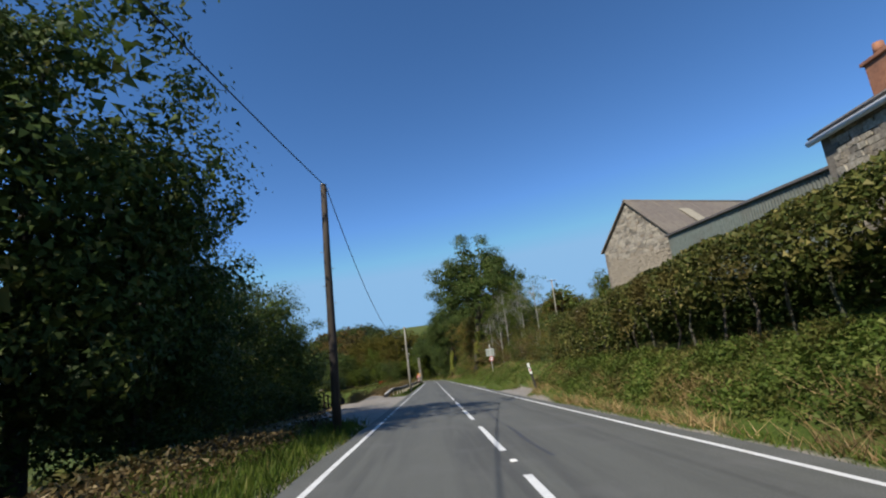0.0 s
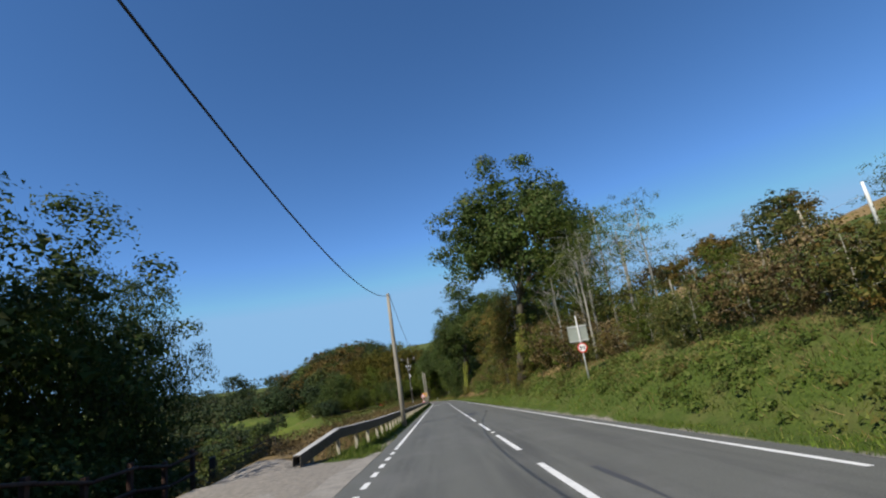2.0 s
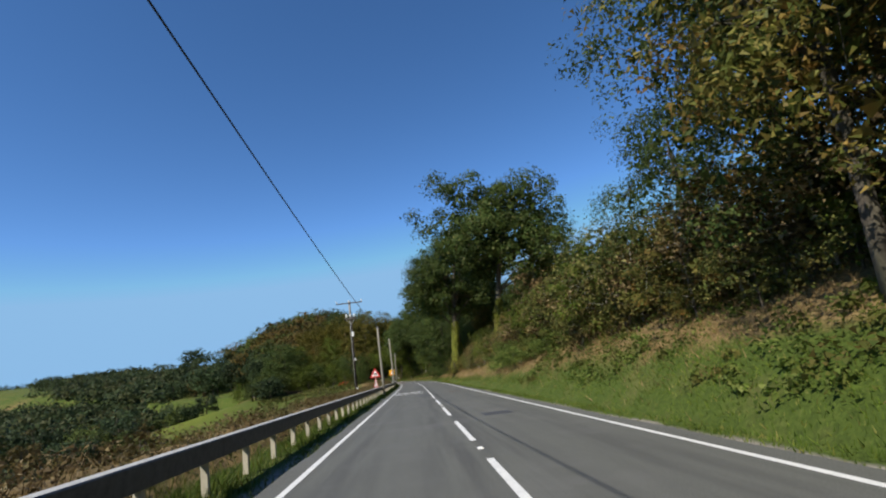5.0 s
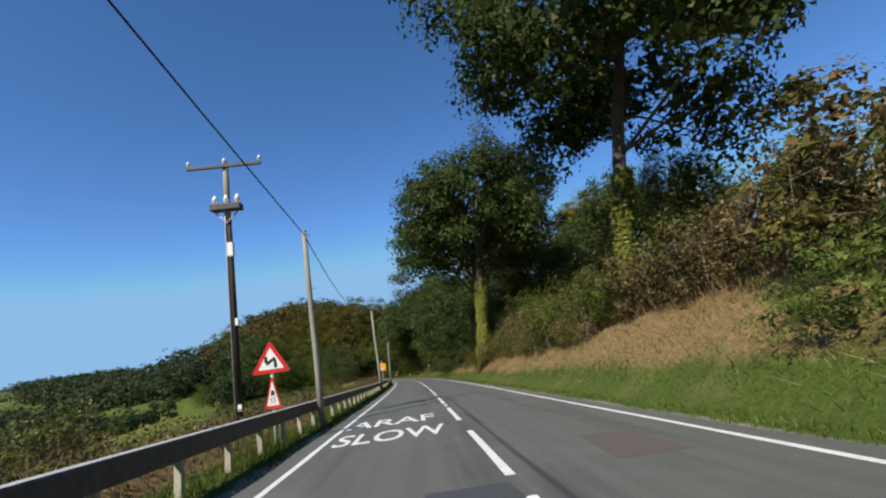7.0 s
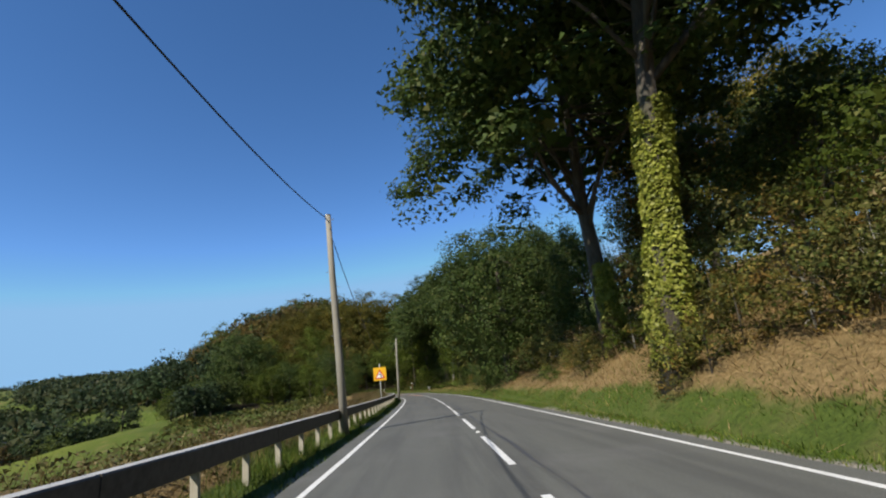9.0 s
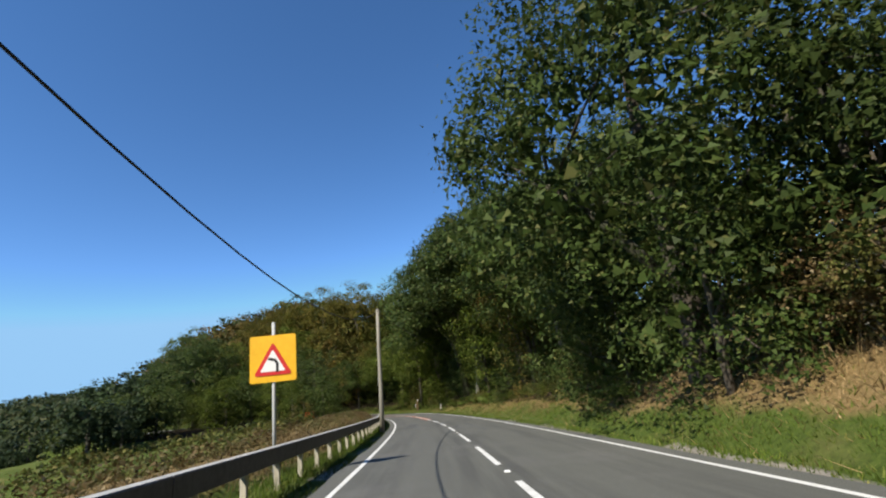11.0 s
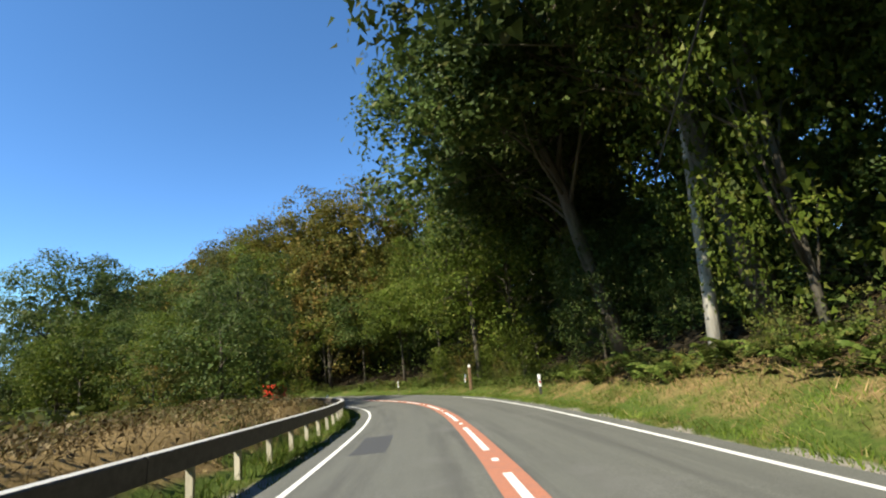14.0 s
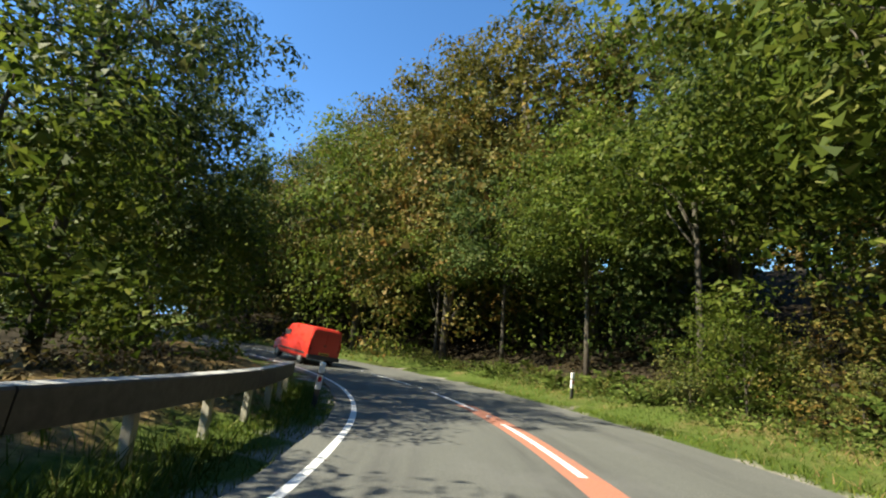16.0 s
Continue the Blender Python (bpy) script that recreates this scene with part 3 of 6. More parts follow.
part("red_centre_strip", _rs, road, "worn terracotta-red surfacing under the centre line")
# old patches and tar seams
for s0, s1, n0, n1, mt in ((104.9, 106.6, 1.35, 2.25, M_PATCH), (85.5, 86.5, 0.9, 1.9, M_DARKPATCH), (57.5, 61.0, 0.1, 0.55, M_DARKPATCH),
                           (69.0, 70.2, 0.25, 0.8, M_DARKPATCH), (103.0, 104.6, -0.9, -0.1, M_DARKPATCH), (187.5, 189.2, -2.1, -1.4, M_DARKPATCH),
                           (120.8, 121.3, 0.9, 2.2, M_DARKPATCH), (208.0, 211.0, -2.6, -1.9, M_DARKPATCH), (30.4, 31.6, 1.6, 2.5, M_DARKPATCH)):
    mark("road_patch", s0, s1, n0, n1, mt, 0.0022, "darker mended patch", 0.09, 2)
for s0, s1, n0 in ((8, 36, 0.62), (57, 72, 0.75), (126, 160, 0.35), (176, 190, 1.25)):
    mark("tar_seam", s0, s1, n0, n0 + 0.07, M_DARKPATCH, 0.0018, "thin dark tar seam", 0.05)


def road_word(text, s0, n0, n1, tall):
    c = bpy.data.curves.new("word", "FONT")
    c.body, c.size, c.fill_mode, c.offset = text, 1.0, "BOTH", 0.012
    tmp = new("word_curve", c)
    bpy.context.view_layer.update()
    me = bpy.data.meshes.new_from_object(tmp.evaluated_get(bpy.context.evaluated_depsgraph_get()))
    bpy.data.objects.remove(tmp)
    co = np.empty(len(me.vertices) * 3)
    me.vertices.foreach_get("co", co)
    co = co.reshape(-1, 3)
    lo, hi = co.min(0), co.max(0)
    n = n0 + (co[:, 0] - lo[0]) / (hi[0] - lo[0]) * (n1 - n0)
    s = s0 + (co[:, 1] - lo[1]) / (hi[1] - lo[1]) * tall
    x, y = on_road(s, n)
    me.vertices.foreach_set("co", np.stack([x, y, road_z(s, n) + 0.0042], 1).ravel())
    me.materials.clear()
    me.materials.append(M_PAINT)
    me.update()
    return part("road_word", me, road, "white painted word " + text)


road_word("SLOW", 109.0, -2.78, -0.40, 1.7)
road_word("ARAF", 111.9, -2.90, -0.54, 1.7)


def stud_mesh():
    bm = bmesh.new()
    bm_box(bm, -0.055, 0.055, -0.075, 0.075, 0.0, 0.014, 0.008)
    bm_box(bm, -0.04, 0.04, -0.045, 0.045, 0.012, 0.026, 0.008)
    return solid("road_stud", bm, M_WHITE)


_stud = stud_mesh()
for k in range(-3, 45, 1):
    s = DASH0 + 6 * k - 1.0
    if k % 2 == 0 or s > 196:
        x, y = on_road(s, 0.0)
        part("road_stud", _stud, road, "cat's-eye road stud" if k == 0 else "", pose(float(x), float(y), float(road_z(s, 0)) + 0.002, 0, 0, math.degrees(np.interp(s, RS, RT))))

# gravel of the two lay-bys, up to the asphalt
def layby(name, pts_s, pts_n, side, label):
    ss = np.arange(pts_s[0], pts_s[-1] + 0.01, 0.5)
    outer = np.interp(ss, pts_s, pts_n) + 0.18 * wave(ss, ss, 1.5, 2.0)
    cols = np.linspace(0, 1, 7)
    inner = 3.40
    S = np.repeat(ss[:, None], 7, 1)
    N = side * (inner + cols[None] * (outer[:, None] - inner))
    x, y = on_road(S, N)
    z = road_z(S, N) + 0.006 - 0.03 * cols[None] + 0.02 * wave(x, y, 0.9, 1.0) * cols[None] * (1 - cols[None])
    z[:, -1] -= 0.12
    r, c = S.shape
    i = np.arange(r * c).reshape(r, c)
    q = np.stack([i[:-1, :-1], i[:-1, 1:], i[1:, 1:], i[1:, :-1]], -1).reshape(-1, 4)
    if side < 0:
        q = q[:, ::-1]
    thing(name, label, "layby", kind="structure", data=mesh_of(name, np.stack([x.ravel(), y.ravel(), z.ravel()], 1), q, M_GRIT, True))


layby("layby_left", [16.5, 20, 30, 36, 42.5], [3.5, 7.6, 7.2, 6.0, 3.6], -1, "dusty gravel lay-by beside the road, half in tree shade")
layby("layby_right", [24.5, 27, 31, 34.5], [3.5, 5.5, 5.2, 3.6], 1, "pale gravel field entrance beside the road")


# ---- guard rail ----
RAIL_N = -4.22


def rail_n(s):
    return float(np.interp(s, [40.5, 44, 48, 215, 225, 238], [-5.3, -4.55, RAIL_N, RAIL_N, -4.35, -4.6]))


def rail_z(s):
    return float(road_z(s, -4.2)) + float(np.interp(s, [40.5, 43, 236, 240], [-0.45, 0.0, 0.0, -0.1]))


def beam_mesh(s0, s1):
    """An open box beam, following the road."""
    prof = [(-0.10, 0.49), (-0.10, 0.745), (-0.085, 0.765), (0.085, 0.765), (0.10, 0.745), (0.10, 0.49), (0.06, 0.475), (0.06, 0.49), (0.085, 0.505), (0.085, 0.735), (-0.085, 0.735), (-0.085, 0.505), (-0.06, 0.49), (-0.06, 0.475)]
    ss = np.linspace(s0, s1, 5)
    vs, fs, k = [], [], len(prof)
    for s in ss:
        for dn, z in prof:
            x, y = on_road(s, rail_n(s) + dn)
            vs.append((float(x), float(y), rail_z(s) + z))
    for a in range(4):
        for b in range(k):
            fs.append((a * k + b, a * k + (b + 1) % k, (a + 1) * k + (b + 1) % k, (a + 1) * k + b))
    fs += [tuple(range(k))[::-1], tuple(range(4 * k, 5 * k))]
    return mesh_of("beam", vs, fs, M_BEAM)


def rail_post_mesh():
    bm = bmesh.new()
    bm_box(bm, -0.05, 0.05, -0.04, 0.04, -0.55, 0.50, 0.012)
    bm_box(bm, -0.03, 0.03, -0.05, 0.05, 0.44, 0.52, 0.006)
    return solid("post", bm, M_POSTW)


guard_rail = thing("guard_rail", "long weathered steel box-beam guard rail on short pale posts", "guard rail")
s = 40.6
while s < 238:
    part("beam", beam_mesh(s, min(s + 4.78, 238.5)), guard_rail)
    s += 4.8
_rp = rail_post_mesh()
s, r_ = 41.4, random.Random(5)
while s < 238:
    x, y = on_road(s, rail_n(s))
    part("post", _rp, guard_rail, "", pose(float(x), float(y), rail_z(s), 5 + r_.uniform(-1.5, 1.5), r_.uniform(-3.0, 0), math.degrees(np.interp(s, RS, RT)) + r_.uniform(-6, 6)))
    s += 1.62

# ---- poles and cables ----
POLE_LEAN = -1.0


def pole_at(x, y, top, mat, label, r0=0.14, r1=0.095, lean=POLE_LEAN):
    base = gz(x, y) - 0.3
    p = thing("utility_pole", label, "utility pole", pose(x, y, base, 5, lean, 0), group="poles along the road")
    h = top - base
    part("pole", tube("pole", [(0, 0, 0), (0.01, 0, h * .35), (-0.01, 0.01, h * .7), (0, 0, h)], [r0, r0 * .9, r0 * .8, r1], mat, 12), p)
    part("cap", tube("cap", [(0, 0, h), (0, 0, h + 0.02), (0, 0, h + 0.05)], [r1 * 1.1, r1 * 1.1, r1 * .3], M_STEEL, 12), p, "small metal pole cap")
    for k in range(5):
        z = h * 0.45 + k * 0.55
        a = 1 if k % 2 else -1
        part("step_iron", tube("step_iron", [(0.05 * a, 0.02, z), (0.20 * a, 0.02, z), (0.20 * a, 0.02, z + 0.03)], 0.009, M_STEEL, 6), p)
    part("hook", tube("hook", [(0.08, 0, h - 0.18), (0.16, 0, h - 0.18), (0.17, 0, h - 0.12)], 0.012, M_STEEL, 6), p)
    return p, h


def top_of(p, h, off, d=0.1):
    return p.matrix_basis @ Vector((off, -0.1, h - d))


PALE, DARK = "tall weathered pale timber utility pole on the verge", "tall dark creosoted timber utility pole on the verge"
poles = [pole_at(-4.07, 14.7, 7.8, M_POLE_DARK, DARK), pole_at(-3.67, 55.2, 7.5, M_POLE, PALE, lean=-2.2), pole_at(-3.93, 114.3, 6.2, M_POLE, PALE, r0=.105, r1=.075, lean=-2.0),
         pole_at(-4.17, 143.0, 7.45, M_POLE, PALE, lean=-2.7), pole_at(-5.42, 183.0, 7.12, M_POLE, PALE, lean=.5)]


def cable(name, a, b, sag, r=0.016, label="black overhead cable sagging between poles"):
    a, b = Vector(a), Vector(b)
    pts = [a.lerp(b, k / 24) - Vector((0, 0, sag * 4 * (k / 24) * (1 - k / 24))) for k in range(25)]
    return thing(name, label, "cable", data=tube(name, pts, r, M_CABLE, 6))


_tops = [top_of(*q, off) for q, off in zip(poles, (0.10, 0.10, 0.0, -0.08, 0.0))]
cable("overhead_cable", (-8.7, -26.0, 7.9), _tops[0], 0.9)
for a, b, sag in zip(_tops, _tops[1:], (2.7, 0.75, 1.24, 3.2)):
    cable("overhead_cable", a, b, sag)
cable("overhead_cable", _tops[-1] - Vector((0.14, 0, 0)), (0.6, 209.5, 6.1), 0.25)

# transformer pole, behind the rail
_tb = gz(-6.75, 114.0) - 0.3
tpole = thing("transformer_pole", "dark timber pole with steel crossarm, insulators and a fused switch", "utility pole", pose(-6.40, 114.3, _tb, 5, -1.5, 0), group="poles along the road")
_th = 8.75 - _tb
part("pole", tube("pole", [(0, 0, 0), (0, 0, _th * .5), (0, 0, _th - 1.9)], [0.125, 0.112, 0.10], M_POLE_DARK, 12), tpole)
part("pole_top", tube("pole_top", [(0, 0, _th - 1.9), (0, 0, _th + .12)], [0.10, 0.09], M_POLE, 12), tpole, "bleached upper end of the pole")
_arm = part("crossarm", box("crossarm", -1.2, 1.2, -0.16, -0.06, _th - 0.12, _th - 0.02, M_BEAM, 0.01), tpole, "grey steel crossarm")


def insulator(h=0.22):
    bm = bmesh.new()
    bm_tube(bm, [(0, 0, 0), (0, 0, 0.05), (0, 0, 0.06), (0, 0, 0.10), (0, 0, 0.11), (0, 0, 0.16), (0, 0, h)], [0.02, 0.02, 0.055, 0.05, 0.062, 0.05, 0.025], 10)
    return solid("insulator", bm, M_PORCELAIN)


_ins = insulator()
for x in (-1.15, 0.0, 1.15):
    part("insulator", _ins, _arm, "white porcelain insulator", pose(x, -.11, _th - 0.02))
_sw = part("switch_bracket", box("switch_bracket", -0.48, 0.48, -0.28, 0.10, _th - 1.62, _th - 1.42, M_BEAM, 0.02), tpole, "grey steel switch bracket")
for x in (-0.36, 0.0, 0.36):
    part("insulator", _ins, _sw, "", pose(x, -0.1, _th - 1.42, 0, 0, 0) @ Matrix.Scale(1.5, 4))
part("brace", tube("brace", [(-0.4, -0.1, _th - 1.62), (0, -0.12, _th - 2.05), (0.4, -0.1, _th - 1.62)], 0.03, M_GREYBOX, 6), tpole)
part("fuse_box", box("fuse_box", 0.02, 0.20, -0.30, -0.14, _th - 3.2, _th - 2.75, M_WHITE, 0.02), tpole, "white fuse box")
part("cable_duct", tube("cable_duct", [(-0.06, -0.13, 0.3), (-0.06, -0.12, _th - 2.2), (-0.05, -0.12, _th - 1.7)], 0.022, M_GREYBOX, 8), tpole)
part("notice_plate", box("notice_plate", 0.08, 0.17, -0.15, -0.125, _th - 5.4, _th - 5.18, M_WHITE, 0.004), tpole, "small white notice plate")
part("notice_plate", box("notice_plate", 0.02, 0.14, -0.16, -0.135, _th - 8.0, _th - 7.8, M_WHITE, 0.004), tpole, "small white notice plate")

# power pole up the slope
_pb = gz(21.7, 77.8) - 0.3
fpole = thing("power_pole", "thin pale timber pole with a short crossarm above the bank", "utility pole", pose(21.7, 78.2, _pb, 5, -1, 0))
_fh = 16.0 - _pb
part("pole", tube("pole", [(0, 0, 0), (0, 0, _fh)], [0.13, 0.09], M_POLE, 10), fpole)
part("crossarm", box("crossarm", -0.75, 0.75, -0.05, 0.05, _fh - 0.1, _fh, M_POLE_DARK, 0.008), fpole)
for x in (-.7, 0, .7):
    part("insulator", _ins, fpole, "", pose(x, 0, _fh))


# ---- signs ----
def plate(name, outline, y, mat, depth=0.006):
    """A flat shape in the xz plane, with a real edge."""
    bm = bmesh.new()
    f = bm.faces.new([bm.verts.new((x, y, z)) for x, z in outline])
    r = bmesh.ops.extrude_face_region(bm, geom=[f])
    bmesh.ops.translate(bm, verts=[v for v in r["geom"] if isinstance(v, bmesh.types.BMVert)], vec=(0, depth, 0))
    bmesh.ops.recalc_face_normals(bm, faces=bm.faces)
    return solid(name, bm, mat)


def rounded(pts, r, seg=4):
    out, k = [], len(pts)
    for i in range(k):
        p, a, b = Vector(pts[i]), Vector(pts[i - 1]), Vector(pts[(i + 1) % k])
        u, v = (a - p).normalized(), (b - p).normalized()
        c = u.dot(v)
        t = r / math.tan(math.acos(c) / 2)
        p0, p1 = p + u * t, p + v * t
        for j in range(seg + 1):
            w = j / seg
            q = (p0 * (1 - w) ** 2 + p * 2 * w * (1 - w) + p1 * w ** 2)
            out.append((q.x, q.y))
    return out


def triangle(w, z0):
    h = w * 0.866
    return [(-w / 2, z0), (w / 2, z0), (0, z0 + h)]


def grown(pts, f):
    cx = sum(p[0] for p in pts) / len(pts)
    cz = sum(p[1] for p in pts) / len(pts)
    return [(cx + (x - cx) * f, cz + (z - cz) * f) for x, z in pts]


def stroke(pts, w):
    """The outline of a bent stroke of width w."""
    pts = [Vector(p) for p in pts]
    left, right = [], []
    for i, p in enumerate(pts):
        d = (pts[min(i + 1, len(pts) - 1)] - pts[max(i - 1, 0)]).normalized()
        n = Vector((-d.y, d.x))
        left.append(p + n * w / 2)
        right.append(p - n * w / 2)
    return [(p.x, p.y) for p in left + right[::-1]]


def sign_post(parent, x, z0, z1, y=0.04, r=0.038):
    return part("post", tube("post", [(x, y, z0), (x, y, z1)], r, M_GREYBOX, 10), parent, "grey steel post")


def warning_triangle(parent, w, z0, glyphs, y=-0.02):
    t = part("triangle_plate", plate("triangle_plate", rounded(triangle(w, z0), 0.05), y, M_RED, 0.012), parent, "red-bordered warning triangle")
    inner = grown(triangle(w, z0), 0.66)
    part("face", plate("face", rounded(inner, 0.02), y - 0.004, M_WHITE, 0.004), t, "white face")
    for nm, g in glyphs:
        part(nm, plate(nm, g, y - 0.008, M_BLACK, 0.004), t, "black symbol")
    return t


_bz = gz(-4.75, 110.7)
bend_sign = thing("warning_sign", "two stacked red-bordered warning triangles: double bend and slippery road", "road sign", pose(-4.33, 110.85, _bz, 5, -1.5, 4), group="road signs")
_z0 = 1.62 - _bz
sign_post(bend_sign, 0, -0.4, _z0 + 0.55)
_c = _z0 + 0.27
warning_triangle(bend_sign, 0.90, _z0 + 0.02, [("bend_arrow", stroke([(-0.11, _c + 0.15), (-0.105, _c + 0.02), (-0.085, _c - 0.03), (0.0, _c + 0.03), (0.085, _c + 0.09), (0.10, _c + 0.03), (0.105, _c - 0.13)], 0.07))])
_l0 = _z0 - 0.80
_tall = [(-0.19, _l0), (0.19, _l0), (0.0, _l0 + 0.80)]
_st = part("triangle_plate", plate("triangle_plate", rounded(_tall, 0.03), -0.02, M_RED, 0.012), bend_sign, "tall red-bordered warning triangle")
part("face", plate("face", rounded(grown(_tall, 0.72), 0.012), -0.024, M_WHITE, 0.004), _st, "white face")
part("car_symbol", plate("car_symbol", rounded([(-0.045, _l0 + .30), (0.045, _l0 + .30), (0.04, _l0 + .38), (0.028, _l0 + .42), (-0.028, _l0 + .42), (-0.04, _l0 + .38)], 0.008), -0.028, M_BLACK, 0.004), _st)
for k in (-1, 1):
    part("skid_mark", plate("skid_mark", stroke([(0.035 * k - .03, _l0 + .12), (0.035 * k + .02, _l0 + .17), (0.035 * k - .015, _l0 + .22), (0.035 * k + 0.01, _l0 + .27)], 0.018), -0.028, M_BLACK, 0.004), _st)

# yellow-backed bend sign
_x, _y = bank_xy(166.0, -4.75)
_bz = gz(_x, _y)
yel_sign = thing("warning_sign", "yellow-backed warning triangle with a bend arrow on a grey post", "road sign", pose(_x, _y, _bz, 5, -1.0, 3), group="road signs")
_z0 = 2.05 - _bz
sign_post(yel_sign, 0.0, -0.4, _z0 + 1.35)
_bk = part("backing_board", plate("backing_board", rounded([(-0.52, _z0), (0.52, _z0), (0.52, _z0 + 1.05), (-0.52, _z0 + 1.05)], 0.05), -0.018, M_YELLOW, 0.012), yel_sign, "bright yellow backing board")
warning_triangle(yel_sign, 0.86, _z0 + 0.15, [("bend_arrow", stroke([(0.10, _z0 + .22), (0.10, _z0 + .40), (0.06, _z0 + .48), (-0.04, _z0 + .51), (-0.10, _z0 + .52)], 0.06))], y=-0.032)

# fifty sign with the back of a larger board
_x, _y = 5.58, 50.3
_bz = gz(_x, _y)
lim = thing("speed_limit_sign", "round fifty speed-limit sign below the grey back of a square board", "road sign", pose(_x, _y, _bz, 5, -2.0, -5), group="road signs")
_z0 = 2.72 - _bz
sign_post(lim, 0.0, -0.4, _z0 + 1.55)
_bb = part("board_back", plate("board_back", rounded([(-0.50, _z0 + .28), (0.42, _z0 + .28), (0.42, _z0 + 1.08), (-0.50, _z0 + 1.08)], 0.03), 0.085, M_SIGN_BACK, 0.01), lim, "grey-green back of a sign board")
for z in (0.34, 1.02):
    part("channel", box("channel", -0.50, 0.42, 0.062, 0.084, _z0 + z - .02, _z0 + z + .02, M_GREYBOX, 0.004), _bb)
_ring = [(0.235 * math.cos(k * math.pi / 20), _z0 + 0.235 * math.sin(k * math.pi / 20)) for k in range(40)]
_dk = part("disc", plate("disc", _ring, -0.024, M_RED, 0.01), lim, "red-bordered round plate")
part("face", plate("face", grown(_ring, 0.76), -0.030, M_WHITE, 0.005), _dk, "white face")


def flat_word(text, x0, x1, z0, z1, y, mat):
    c = bpy.data.curves.new("word", "FONT")
    c.body, c.size, c.extrude, c.offset = text, 1.0, 0.003, 0.015
    tmp = new("word_curve", c)
    bpy.context.view_layer.update()
    me = bpy.data.meshes.new_from_object(tmp.evaluated_get(bpy.context.evaluated_depsgraph_get()))
    bpy.data.objects.remove(tmp)
    co = np.empty(len(me.vertices) * 3)
    me.vertices.foreach_get("co", co)
    co = co.reshape(-1, 3)
    lo, hi = co.min(0), co.max(0)
    me.vertices.foreach_set("co", np.stack([x0 + (co[:, 0] - lo[0]) / (hi[0] - lo[0]) * (x1 - x0), y - co[:, 2], z0 + (co[:, 1] - lo[1]) / (hi[1] - lo[1]) * (z1 - z0)], 1).ravel())
    me.materials.clear()
    me.materials.append(mat)
    me.update()
    return me


part("digits", flat_word("50", -0.135, 0.135, _z0 - 0.09, _z0 + 0.09, -0.036, M_BLACK), _dk, "black digits 50")


# ---- verge marker posts ----
def marker_post(s, n, lean=0.0, z=None):
    x, y = bank_xy(s, n)
    b = gz(x, y) if z is None else z
    m = thing("marker_post", "white plastic verge marker post with a black band and reflector", "marker post", pose(x, y, b - 0.05, 5, lean - 1.5, math.degrees(float(np.interp(s, RS, RT)))), group="verge marker posts")
    part("post", box("post", -0.055, 0.055, -0.035, 0.035, -0.5, 0.40, M_TRIM, 0.012), m, "dark foot of the post")
    part("sleeve", box("sleeve", -0.06, 0.06, -0.04, 0.04, 0.401, 0.70, M_WHITE, 0.012), m, "white sleeve")
    part("band", box("band", -0.058, 0.058, -0.038, 0.038, 0.701, 0.73, M_BLACK, 0.006), m)
    part("top", box("top", -0.06, 0.06, -0.04, 0.04, 0.731, 0.95, M_WHITE, 0.015), m, "white top")
    part("reflector", box("reflector", -0.035, 0.035, -0.048, -0.041, 0.56, 0.66, M_REFL_RED, 0.002), m)
    return m


marker_post(24.25, 4.10, -11.0, .72)
marker_post(219.5, 4.94)
marker_post(231.6, 5.63, 2)
marker_post(240.4, 5.16, -2)
marker_post(235.7, -3.83, 4)
_x, _y = bank_xy(230.0, 5.15)
wp = thing("timber_post", "old reddish-brown timber post at the foot of the wood", "post", pose(_x, _y, gz(_x, _y), 5, -1, 20))
part("post", box("post", -0.09, 0.09, -0.09, 0.09, -0.3, 1.55, bark("post_timber", (0.12, 0.065, 0.035), (0.26, 0.15, 0.085)), 0.02), wp)
part("cap", box("cap", -0.07, 0.07, -0.07, 0.07, 1.552, 1.75, M_WHITE, 0.02), wp, "pale top")


